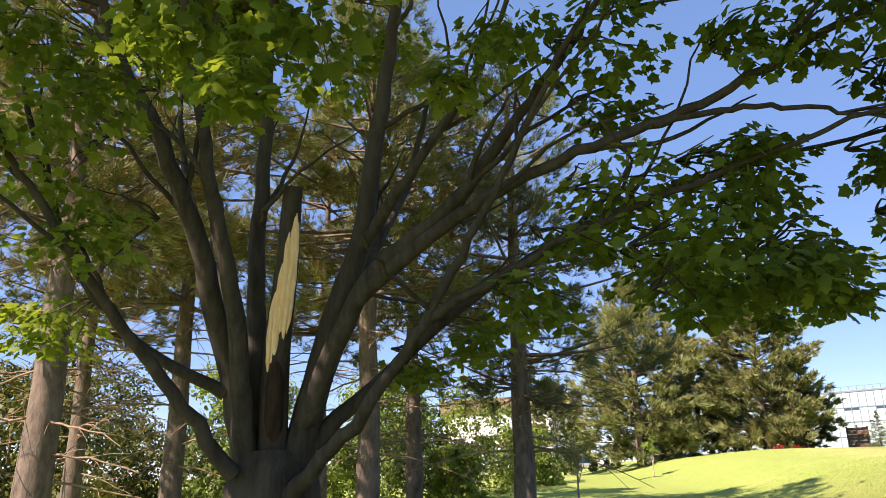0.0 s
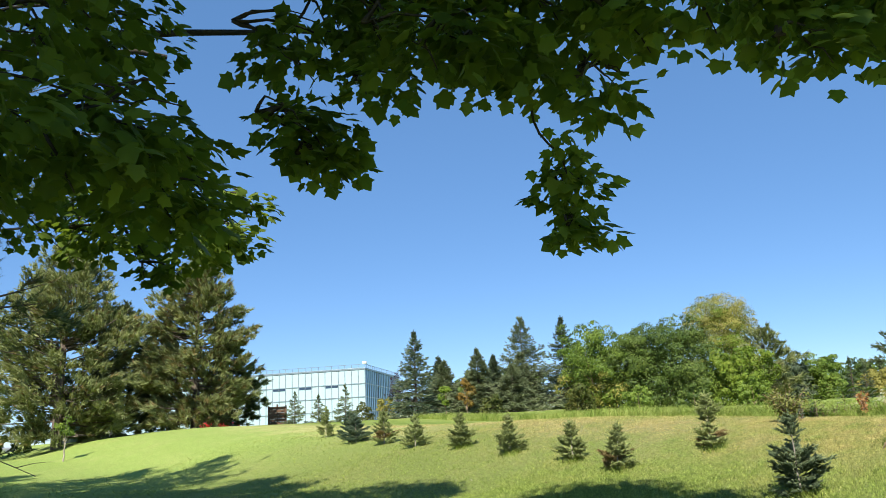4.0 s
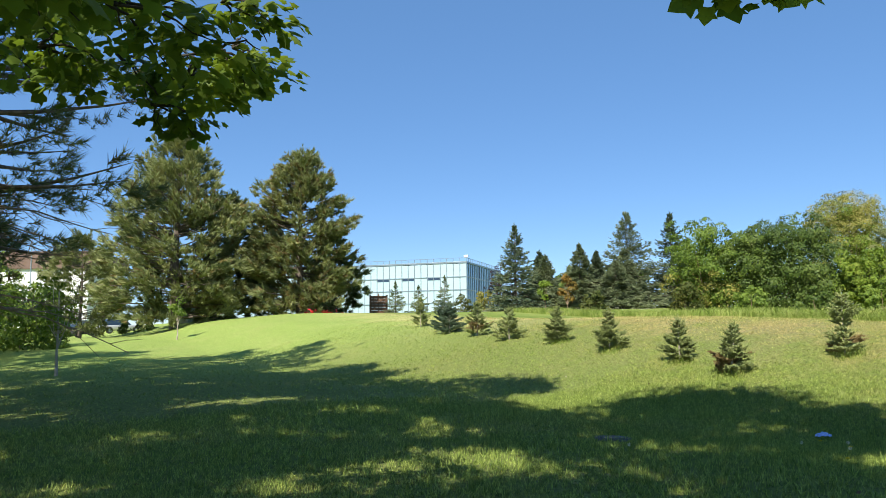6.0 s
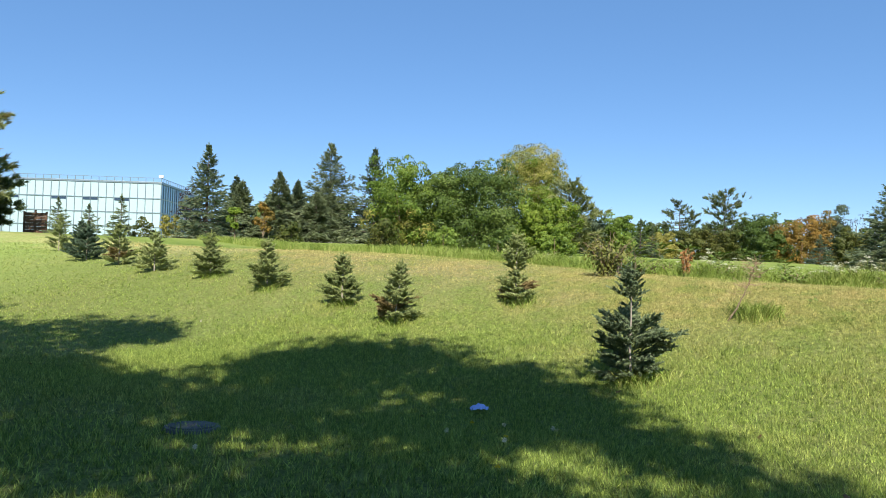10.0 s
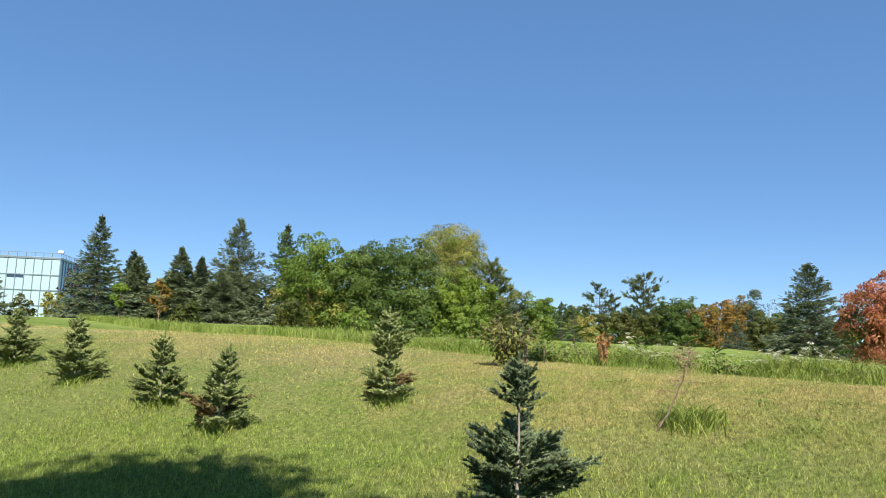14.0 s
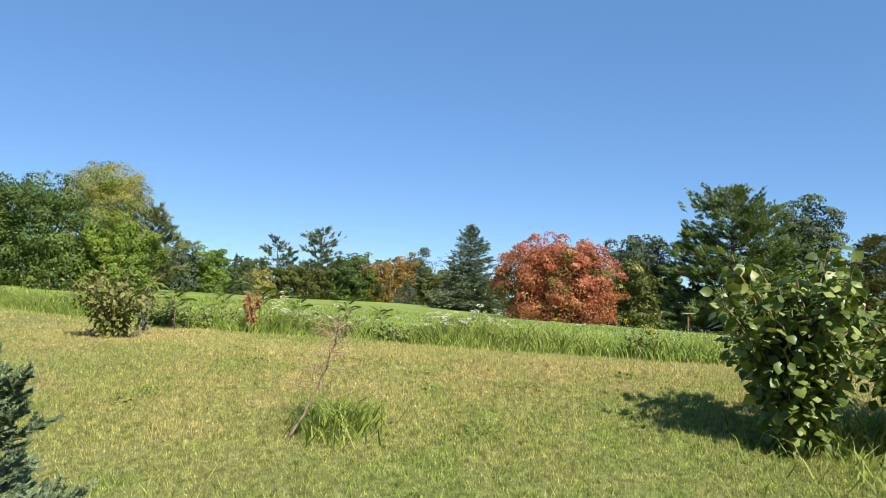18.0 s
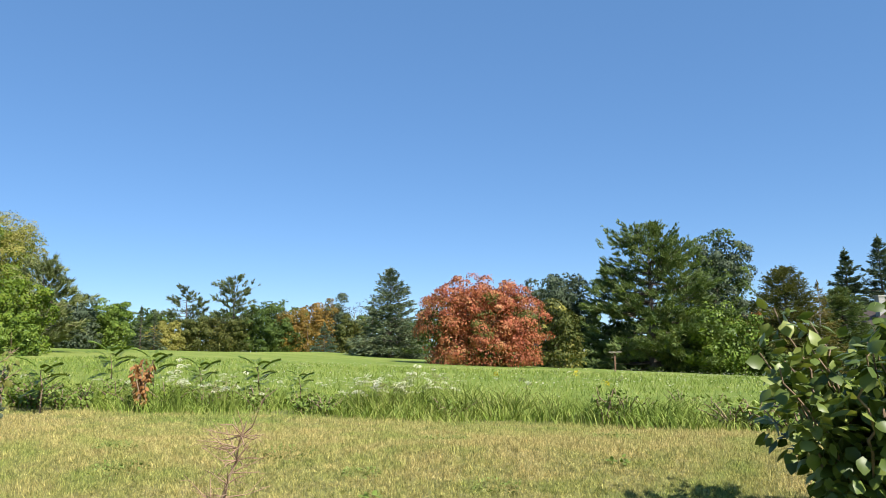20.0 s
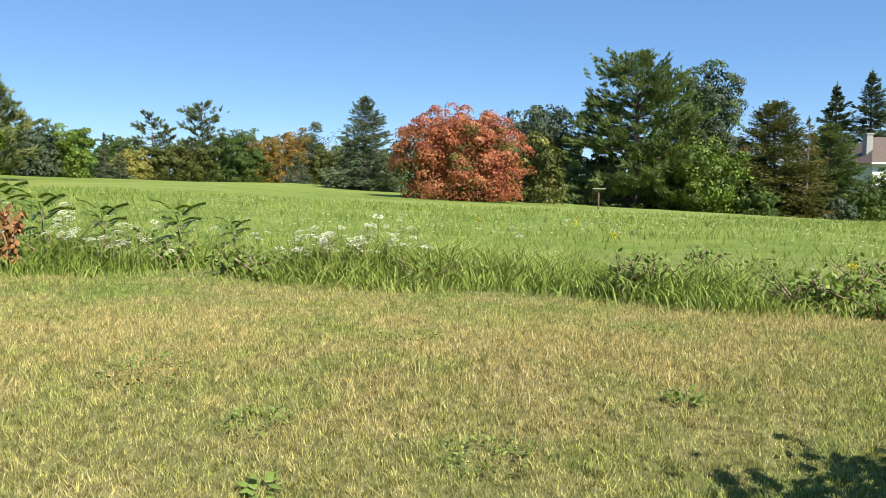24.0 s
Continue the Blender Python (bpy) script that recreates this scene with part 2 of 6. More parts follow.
M_GREYGREEN = leaf_mat("grey_green_leaf", (0.05, 0.075, 0.045), (0.09, 0.125, 0.07), (0.16, 0.19, 0.11), 0.25, 0.5, 0.5)
M_LARCH = leaf_mat("larch_needles", (0.14, 0.13, 0.035), (0.26, 0.21, 0.06), (0.38, 0.30, 0.10), 0.3, 0.5, 0.8)
M_CEDAR = leaf_mat("cedar_scale", (0.08, 0.10, 0.025), (0.165, 0.175, 0.045), (0.28, 0.27, 0.075), 0.25, 0.55, 0.4)
M_WHITEFL = leaf_mat("white_flower", (0.55, 0.55, 0.36), (0.72, 0.71, 0.52), (0.86, 0.84, 0.70), 0.3, 0.6, 3.0)
M_YELLOWFL = leaf_mat("yellow_flower", (0.55, 0.42, 0.02), (0.72, 0.58, 0.03), (0.85, 0.72, 0.06), 0.3, 0.6, 3.0)
M_CLOVER = leaf_mat("weed_leaf", (0.12, 0.19, 0.03), (0.22, 0.31, 0.06), (0.36, 0.45, 0.13), 0.3, 0.55, 3.0)


# ---- geometry helpers ----
rng = np.random.default_rng(7)


def sm(a, b, x):
    u = np.clip((np.asarray(x, float) - a) / (b - a), 0, 1)
    return u * u * (3 - 2 * u)


def height(x, y):
    """The lie of the land."""
    x, y = np.asarray(x, float), np.asarray(y, float)
    x0 = 14.6 + 0.35 * np.exp(-((y - 12.6) ** 2)) - 0.09 * np.clip(y - 12, 0, 14)
    h = 0.3 + 1.25 * sm(0, 7.2, x - x0) + 0.013 * np.clip(y - 12, 0, 40) + 0.7 * sm(30, 60, y)
    h = h + 0.03 * (1 + sm(30, 80, x)) * np.clip(y - 8, -40, 14) * sm(19, 25, x)
    h = h - 0.1 * np.exp(-((x - 14.5) ** 2 + (y - 10.3) ** 2) / 2)
    h = h + 0.008 * np.clip(x - 28, 0, 70) - 0.04 * np.clip(9 - x, 0, 20)
    return h


def mesh_np(name, V, F, mat, smooth=False):
    me = bpy.data.meshes.new(name)
    V, F = np.ascontiguousarray(V, dtype=np.float32), np.ascontiguousarray(F, dtype=np.int32)
    me.vertices.add(len(V))
    me.vertices.foreach_set("co", V.ravel())
    me.loops.add(F.size)
    me.loops.foreach_set("vertex_index", F.ravel())
    me.polygons.add(len(F))
    me.polygons.foreach_set("loop_start", np.arange(0, F.size, F.shape[1], dtype=np.int32))
    if smooth:
        me.polygons.foreach_set("use_smooth", np.ones(len(F), dtype=bool))
    me.update(calc_edges=True)
    me.materials.append(mat)
    return me


SMALL = {"leafage", "crown", "needles", "browned_needles", "turned_leaves", "twig_work", "framework", "dead_wood", "branchwork", "frond", "bough", "leader", "umbel", "plume", "grass"}


def part(name, me, parent=None, label="", at=None):
    ob = new(name, me)
    if parent:
        ob.parent = parent
    if at is not None:
        ob.matrix_basis = at if isinstance(at, Matrix) else Matrix.Translation(at)
    if label:
        tagged(ob, label)
    elif parent and name in SMALL:
        tagged(ob, kind="stuff")
    return ob


def thing(name, at, label, category, group="", kind=""):
    ob = new(name)
    ob.empty_display_size = 0.1
    ob.matrix_basis = at if isinstance(at, Matrix) else Matrix.Translation(at)
    return tagged(ob, label, category, group, kind)


def bm_mesh(name, bm, mat, smooth=False):
    me = bpy.data.meshes.new(name)
    if smooth:
        for f in bm.faces:
            f.smooth = True
    bm.to_mesh(me)
    bm.free()
    me.materials.append(mat)
    return me


def box_bm(bm, x0, x1, y0, y1, z0, z1, bevel=0.0):
    r = bmesh.ops.create_cube(bm, size=1, matrix=Matrix.LocRotScale(((x0 + x1) / 2, (y0 + y1) / 2, (z0 + z1) / 2), None, (x1 - x0, y1 - y0, z1 - z0)))
    if bevel:
        es = list({e for v in r["verts"] for e in v.link_edges})
        bmesh.ops.bevel(bm, geom=es, offset=bevel, segments=2, affect="EDGES", profile=0.5)
    return bm


def box(name, x0, x1, y0, y1, z0, z1, mat, bevel=0.0):
    return bm_mesh(name, box_bm(bmesh.new(), x0, x1, y0, y1, z0, z1, bevel), mat)


def tube(pts, radii, seg=8):
    """A tapering round limb along a line of points: vertices and quads."""
    P, r = np.array(pts, float), np.array(radii, float)
    T = np.gradient(P, axis=0)
    T /= np.linalg.norm(T, axis=1, keepdims=True) + 1e-9
    ref = np.array([0.37, 0.91, 0.17])
    U = np.cross(T, ref)
    U /= np.linalg.norm(U, axis=1, keepdims=True) + 1e-9
    W = np.cross(T, U)
    a = np.linspace(0, 2 * np.pi, seg, endpoint=False)
    V = P[:, None] + r[:, None, None] * (np.cos(a)[None, :, None] * U[:, None] + np.sin(a)[None, :, None] * W[:, None])
    n = len(P)
    i, j = np.meshgrid(np.arange(n - 1), np.arange(seg), indexing="ij")
    k = (j + 1) % seg
    F = np.stack([i * seg + j, i * seg + k, (i + 1) * seg + k, (i + 1) * seg + j], -1).reshape(-1, 4)
    return V.reshape(-1, 3), F


def joined(pieces):
    """Several (vertices, faces) as one."""
    Vs, Fs, n = [], [], 0
    for V, F in pieces:
        Vs.append(V)
        Fs.append(F + n)
        n += len(V)
    return np.concatenate(Vs), np.concatenate(Fs)


def bend(pts, steps=5, wobble=0.0, g=None):
    """A smooth line through the points (Catmull-Rom)."""
    P = np.array(pts, float)
    Q = np.vstack([2 * P[0] - P[1], P, 2 * P[-1] - P[-2]])
    out = []
    for i in range(1, len(Q) - 2):
        for u in np.linspace(0, 1, steps, endpoint=False):
            a, b, c, d = Q[i - 1], Q[i], Q[i + 1], Q[i + 2]
            out.append(0.5 * (2 * b + (c - a) * u + (2 * a - 5 * b + 4 * c - d) * u * u + (3 * b - a - 3 * c + d) * u ** 3))
    out.append(P[-1])
    out = np.array(out)
    if wobble:
        out[1:] += (g or rng).normal(0, wobble, out[1:].shape)
    return out


def unit(v):
    return v / (np.linalg.norm(v, axis=-1, keepdims=True) + 1e-9)


def stamp(T, F, P, D, N, S):
    """Copies of a little shape (y along D, z along N) at the points P with sizes S."""
    D = unit(D)
    X = unit(np.cross(D, N))
    Z = np.cross(X, D)
    S = np.asarray(S, float)
    S = S[:, None, None] if S.ndim == 1 else S[:, None, :]
    L = T[None] * S
    V = P[:, None] + L[..., :1] * X[:, None] + L[..., 1:2] * D[:, None] + L[..., 2:] * Z[:, None]
    n, k = len(P), len(T)
    return V.reshape(-1, 3), (F[None] + (np.arange(n) * k)[:, None, None]).reshape(-1, F.shape[1])


def rand_dirs(n, g=None):
    return unit((g or rng).normal(size=(n, 3)))


def maple_leaf(plain=False):
    half = [(0.0, 0.0), (0.2, -0.04), (0.27, 0.1), (0.5, 0.14), (0.36, 0.32), (0.6, 0.6), (0.27, 0.56), (0.2, 0.72), (0.0, 1.0)]
    if plain:
        half = [(0.0, 0.0), (0.3, -0.06), (0.52, 0.12), (0.42, 0.3), (0.62, 0.58), (0.36, 0.6), (0.2, 0.8), (0.0, 1.0)]
    pts = half + [(-x, y) for x, y in half[-2:0:-1]]
    V = np.array([(0, 0.36, 0.05)] + [(x, y, -0.16 * abs(x) - 0.12 * max(0, y - 0.5)) for x, y in pts])
    n = len(pts)
    return V, np.array([(0, 1 + i, 1 + (i + 1) % n) for i in range(n)])


def oval_leaf(w=0.32):
    V = np.array([(0, 0, 0), (w, 0.32, -0.06), (w * 0.8, 0.66, -0.09), (0, 1, -0.16), (-w * 0.8, 0.66, -0.09), (-w, 0.32, -0.06), (0, 0.45, 0.05)])
    return V, np.array([(6, i, (i + 1) % 6) for i in range(6)])


def chip_leaf(w=0.34):
    return np.array([(0, 0, 0), (w, 0.45, -0.08), (0, 1, -0.1), (-w, 0.45, -0.08)]), np.array([(0, 1, 2), (0, 2, 3)])


def tuft(n, spread, width, seed, flat=1.0):
    """A brush of needles pointing along y."""
    g = np.random.default_rng(seed)
    V, F = [], []
    for i in range(n):
        d = np.array([g.normal(0, spread), 1.0, g.normal(0, spread) * flat])
        d /= np.linalg.norm(d)
        base = np.array([0, g.uniform(-0.25, 0.35), 0])
        s = np.cross(d, g.normal(size=3))
        s = s / np.linalg.norm(s) * width
        tip = base + d * g.uniform(0.55, 1.0)
        F.append((len(V), len(V) + 1, len(V) + 2))
        V += [base - s, base + s, tip]
    return np.array(V), np.array(F)


def shoot(n, width, seed, length=0.16):
    """A twig set with short needles all round, pointing along y; 1 long."""
    g = np.random.default_rng(seed)
    V, F = [], []
    for i in range(n):
        u = i / n
        a = i * 2.4 + g.normal(0, 0.3)
        out = np.array([math.cos(a), 0.75 + 0.5 * u, math.sin(a) * 0.8 + 0.15])
        out /= np.linalg.norm(out)
        b = np.array([0, u * 0.95, 0])
        s = np.cross(out, g.normal(size=3))
        s = s / np.linalg.norm(s) * width
        F.append((len(V), len(V) + 1, len(V) + 2))
        V += [b - s, b + s, b + out * length * g.uniform(0.8, 1.15)]
    for a in (0.0, 2.1):
        s = np.array([math.cos(a), 0, math.sin(a)]) * 0.02
        F.append((len(V), len(V) + 1, len(V) + 2))
        V += [-s, s, np.array([0, 0.98, 0])]
    return np.array(V), np.array(F)


# ---- the ground ----
def axis_steps(lo, hi, near_lo, near_hi, fine, coarse):
    a = list(np.arange(near_lo, near_hi + 1e-6, fine))
    left, right, step = [], [], fine
    v = near_lo
    while v > lo:
        step = min(step * 1.25, coarse)
        v -= step
        left.append(max(v, lo))
    v, step = near_hi, fine
    while v < hi:
        step = min(step * 1.25, coarse)
        v += step
        right.append(min(v, hi))
    return np.array(left[::-1] + a + right)


LAND = []


def build_ground():
    xs, ys = axis_steps(-1500, 1500, -6, 32, 0.3, 120), axis_steps(-1500, 1500, -4, 40, 0.35, 120)
    X, Y = np.meshgrid(xs, ys, indexing="ij")
    Z = height(X, Y)
    lump = np.array([noise.noise((x * 0.45, y * 0.45, 0.0)) + 0.5 * noise.noise((x * 1.3, y * 1.3, 4.0)) for x, y in zip(X.ravel(), Y.ravel())]).reshape(X.shape)
    near = (np.hypot(X - 12, Y - 10) < 45)
    Z = Z + 0.035 * lump * near
    LAND.extend([xs, ys, Z])
    V = np.stack([X, Y, Z], -1).reshape(-1, 3)
    n, m = len(xs), len(ys)
    i, j = np.meshgrid(np.arange(n - 1), np.arange(m - 1), indexing="ij")
    F = np.stack([i * m + j, (i + 1) * m + j, (i + 1) * m + j + 1, i * m + j + 1], -1).reshape(-1, 4)
    ob = part("ground", mesh_np("ground", V, F, M_TURF, True))
    tagged(ob, "mown grass slope drying to straw with a rough meadow beyond", "ground", kind="structure")


build_ground()


def lie(x, y):
    """Height of the ground sheet itself, with its small lumps."""
    xs, ys, Z = LAND
    x, y = np.asarray(x, float), np.asarray(y, float)
    i, j = np.clip(np.searchsorted(xs, x) - 1, 0, len(xs) - 2), np.clip(np.searchsorted(ys, y) - 1, 0, len(ys) - 2)
    u, v = (x - xs[i]) / (xs[i + 1] - xs[i]), (y - ys[j]) / (ys[j + 1] - ys[j])
    return (Z[i, j] * (1 - u) + Z[i + 1, j] * u) * (1 - v) + (Z[i, j + 1] * (1 - u) + Z[i + 1, j + 1] * u) * v


def ground_z(x, y):
    return float(lie(x, y))


# ---- conifers ----
TUFT = [tuft(8, 0.62, 0.075, s) for s in (1, 2, 3)]
FINE_TUFT = [tuft(14, 0.55, 0.034, s) for s in (4, 5)]
SPRAY = [tuft(9, 0.5, 0.085, s, 0.3) for s in (6, 7, 8)]


def conifer(name, x, y, h, w, label, mat, base=0.1, whorls=16, per=6, along=12, kind="spruce", size=0.4, seed=1, bark=None,
            taper=0.85, ragged=0.18, lean=(0.0, 0.0), group="", brown=None, templates=None, trunk_r=None, category="tree", dead=0, jitter=0.25):
    g = np.random.default_rng(seed)
    z0 = ground_z(x, y) - 0.05
    t = thing(name, (x, y, z0), label, category, group)
    bark = bark or M_PINEBARK
    r0 = trunk_r or max(0.035, h * 0.016)
    zt = np.linspace(0, h * 0.97, 10)
    axis = np.stack([lean[0] * (zt / h) ** 1.3, lean[1] * (zt / h) ** 1.3, zt], -1)
    axis[1:-1, :2] += g.normal(0, 0.008 * h ** 0.5, (8, 2))
    part("trunk", mesh_np("trunk", *tube(axis, r0 * (1.25 - zt / h * 1.2), 9), bark, True), t)
    at_axis = lambda z: np.stack([np.interp(z, axis[:, 2], axis[:, k]) for k in range(3)], -1)
    nb = whorls * per
    u = np.repeat((np.arange(whorls) + 0.5) / whorls, per) + g.normal(0, jitter / whorls, nb)
    u = np.clip(u, 0.01, 0.985)
    zb = h * (base + (0.99 - base) * u)
    az = g.uniform(0, 2 * np.pi, nb)
    if kind == "pine":
        prof = np.minimum(1.0, 0.55 + 1.9 * u) * (1 - u ** 1.6) ** taper
        tilt = 0.02 + 0.5 * u + g.normal(0, 0.12, nb)
    elif kind == "layered":
        # broad level tiers under a rounded top
        prof = np.minimum(1.0, 0.8 + 0.9 * u) * (1 - u ** 1.9) ** taper
        tilt = 0.04 + 0.55 * u ** 1.5 + g.normal(0, 0.06, nb)
    else:
        prof = (1 - u) ** (taper + 0.15)
        tilt = -0.22 + 0.75 * u ** 1.5 + g.normal(0, 0.08, nb)
    ln = w / 2 * prof * (1 + g.normal(0, ragged, nb)) + 0.06 * w * (1 - u)
    ln = np.clip(ln, 0.03 * w, None)
    out = np.stack([np.cos(az) * np.cos(tilt), np.sin(az) * np.cos(tilt), np.sin(tilt)], -1)
    start = at_axis(zb)
    sag = {"spruce": 0.10, "layered": 0.06, "pine": 0.03}[kind]
    # boughs
    tubes = []
    for b in range(nb):
        s = np.linspace(0, 0.92, 4)
        line = start[b] + out[b] * (s * ln[b])[:, None]
        line[:, 2] -= sag * ln[b] * np.sin(s * np.pi)
        tubes.append(tube(line, r0 * 0.24 * (1.05 - s) * min(1, ln[b] / w * 2.4), 4))
    part("framework", mesh_np("framework", *joined(tubes), bark, True), t)
    # needles
    m = np.maximum(2, (along * (0.35 + 0.65 * ln / ln.max())).astype(int))
    idx = np.repeat(np.arange(nb), m)
    n = len(idx)
    s = 1 - (1 - (0.25 if kind == "pine" else 0.2)) * g.random(n) ** 1.2
    side = np.stack([-np.sin(az[idx]), np.cos(az[idx]), np.zeros(n)], -1)
    off = g.normal(0, 1, n) * (0.18 if kind == "spruce" else 0.26) * ln[idx] * (1.15 - 0.6 * s)
    if kind != "spruce":
        # tufts gather in clumps towards the ends of the twigs
        nc = 6
        cs, co = g.uniform(0.3, 1.02, (nb, nc)) ** 0.8, g.normal(0, 0.24, (nb, nc)) * ln[:, None]
        cz = g.normal(0, 0.028 * w, (nb, nc))
        pk = g.integers(0, nc, n)
        s = cs[idx, pk] + g.normal(0, 0.05, n)
        off = co[idx, pk] * (1.2 - 0.6 * s) + g.normal(0, 0.016 * w, n)
    P = start[idx] + out[idx] * (s * ln[idx])[:, None] + side * off[:, None]
    if kind != "spruce":
        P[:, 2] += cz[idx, pk]
    P[:, 2] += g.normal(0, 0.03 * w, n) * (0.45 if kind == "pine" else 0.4 if kind == "spruce" else 0.2) - sag * ln[idx] * np.sin(s * np.pi) - 0.12 * np.abs(off)
    D = out[idx] + side * (np.sign(off) * 0.55)[:, None] + g.normal(0, 0.25, (n, 3))
    D[:, 2] += 0.0 if kind == "spruce" else 0.3
    N = np.tile([0, 0, 1.0], (n, 1)) + g.normal(0, 0.3, (n, 3))
    S = size * g.uniform(0.7, 1.3, n) * (1 - (0.35 if kind == "pine" else 0.62) * u[idx])
    # the pointed leader
    if kind == "spruce":
        top = 12
        P = np.concatenate([P, at_axis(h * np.linspace(0.88, 0.97, top)) + np.outer(np.linspace(0, 0.035 * h, top), [0, 0, 1.0])])
        D = np.concatenate([D, np.stack([0.28 * np.cos(np.arange(top) * 2.4), 0.28 * np.sin(np.arange(top) * 2.4), np.ones(top)], -1)])
        N = np.concatenate([N, np.tile([1.0, 0.3, 0.0], (top, 1))])
        S = np.concatenate([S, size * np.linspace(0.8, 0.55, top)])
        u, idx, n = np.append(u, 1.0), np.append(idx, np.full(top, len(u))), n + top
    tp = templates or (SPRAY if kind == "spruce" else TUFT)
    pick = g.integers(0, len(tp), n)
    low = np.zeros(n, bool) if brown is None else (g.random(n) < brown[1]) & (u[idx] < brown[2])
    for which, mt, nm in ((~low, mat, "needles"), (low, brown[0] if brown else mat, "browned_needles")):
        got = [stamp(*tp[k], P[sel], D[sel], N[sel], S[sel]) for k in range(len(tp)) for sel in [which & (pick == k)] if sel.any()]
        if got:
            part(nm, mesh_np(nm, *joined(got), mt), t)
    if dead:
        tubes = []
        for b in range(dead):
            zz = h * g.uniform(0.12, base + 0.12)
            a, L = g.uniform(0, 2 * np.pi), w * g.uniform(0.22, 0.5)
            d = np.array([math.cos(a), math.sin(a), g.uniform(-0.25, 0.2)])
            p0 = at_axis(zz)
            main = bend([p0, p0 + d * L * 0.5 + [0, 0, -0.05], p0 + d * L + [0, 0, -0.12 * L]], 4, 0.02, g)
            tubes.append(tube(main, np.linspace(0.03, 0.008, len(main)), 4))
            for q in range(7):
                k = g.integers(2, len(main))
                e = main[k - 1] + unit(d + g.normal(0, 0.6, 3)) * L * g.uniform(0.12, 0.35)
                tubes.append(tube([main[k - 1], (main[k - 1] + e) / 2 + [0, 0, 0.03], e], [0.012, 0.008, 0.004], 3))
        part("dead_wood", mesh_np("dead_wood", *joined(tubes), M_DEADTWIG, True), t)
    return t


# ---- broad-leaved trees and shrubs ----
CHIP, OVAL, MAPLE, MAPLE_PLAIN = chip_leaf(), oval_leaf(), maple_leaf(), maple_leaf(True)


def broadleaf(name, x, y, h, w, label, mat, seed=1, lumps=16, leaves=5000, leaf=0.26, base=0.12, depth=None, bark=None, shape=CHIP, group="",
              top=1.0, limbs=5, category="tree", trunk=True, z_off=0.0, second=None, loose=0.16, cone=0.0):
    """A crown of leafy lumps over an uneven outline, on a trunk with limbs. second: (material, share, from, to in height)."""
    g = np.random.default_rng(seed)
    t = thing(name, (x, y, ground_z(x, y) - 0.03 + z_off), label, category, group)
    bark = bark or M_DEADTWIG
    dw = depth or w
    c = np.array([0, 0, h * (base + (1 - base) / 2)])
    R = np.array([w / 2, dw / 2, h * (1 - base) / 2])
    d = rand_dirs(lumps, g)
    C = c + d * R * g.uniform(0.5, 0.76, lumps)[:, None]
    rad = g.uniform(0.34, 0.52, lumps) * min(w, h * (1 - base)) * 0.6
    if base <= 0.05:
        zz = h * np.linspace(0.14, 0.84, lumps)
        C[:, 2] = zz
        ring = np.sqrt(np.clip(1 - ((zz - 0.38 * h) / (0.64 * h)) ** 2, 0.05, 1)) * g.uniform(0.35, 0.72, lumps)
        ring = ring * (1 - cone * zz / h)
        rad = rad * (1 - 0.6 * cone * zz / h)
        aa = np.arange(lumps) * 2.4 + g.normal(0, 0.3, lumps)
        C[:, 0], C[:, 1] = np.cos(aa) * ring * w / 2, np.sin(aa) * ring * dw / 2
    leaves = int(leaves * 2.1)
    # each lump is broken into small leafy domes that stand apart, with dark hollows between
    sub = 8
    sd = rand_dirs(lumps * sub, g)
    sd[:, 2] = sd[:, 2] * 0.8 + 0.18
    sd = unit(sd)
    ci = np.repeat(np.arange(lumps), sub)
    SC = C[ci] + sd * (rad[ci] * g.uniform(0.56, 1.0, len(ci)))[:, None]
    sr = rad[ci] * g.uniform(0.22, 0.43, len(ci))
    k = g.choice(len(ci), leaves, p=sr ** 2 / (sr ** 2).sum())
    up = unit(sd + [0, 0, 0.55])
    dd = unit(rand_dirs(leaves, g) + up[k] * 0.75)
    P = SC[k] + dd * (sr[k] * (0.75 + 0.3 * g.random(leaves) + np.abs(g.normal(0, loose, leaves))))[:, None] * [1, 1, 0.72]
    inner = g.random(leaves) < 0.16
    P[inner] = C[ci[k[inner]]] + rand_dirs(int(inner.sum()), g) * (rad[ci[k[inner]]] * 0.62 * g.random(int(inner.sum())) ** 0.4)[:, None]
    P[:, 2] = np.maximum(P[:, 2], 0.04 + 0.1 * g.random(leaves))
    if base <= 0.05:
        q = g.random(leaves) < 0.10
        aa, ra = g.uniform(0, 2 * np.pi, q.sum()), 0.86 * np.sqrt(g.random(q.sum()))
        P[q] = np.stack([np.cos(aa) * ra * w / 2, np.sin(aa) * ra * dw / 2, 0.04 + h * 0.24 * g.random(q.sum())], -1)
    N = dd + up[k] * 0.35 + g.normal(0, 0.38, (leaves, 3))
    D = np.cross(N, rand_dirs(leaves, g)) + [0, 0, -0.35]
    k = ci[k]
    S = 0.86 * leaf * g.uniform(0.6, 1.35, leaves)
    sel2 = np.zeros(leaves, bool)
    if second:
        sel2 = (g.random(lumps)[k] < second[1]) & (P[:, 2] > h * second[2]) & (P[:, 2] < h * second[3]) & (g.random(leaves) < 0.85)
    part("crown", mesh_np("crown", *stamp(*shape, P[~sel2], D[~sel2], N[~sel2], S[~sel2]), mat), t)
    if sel2.any():
        part("turned_leaves", mesh_np("turned_leaves", *stamp(*shape, P[sel2], D[sel2], N[sel2], S[sel2]), second[0]), t)
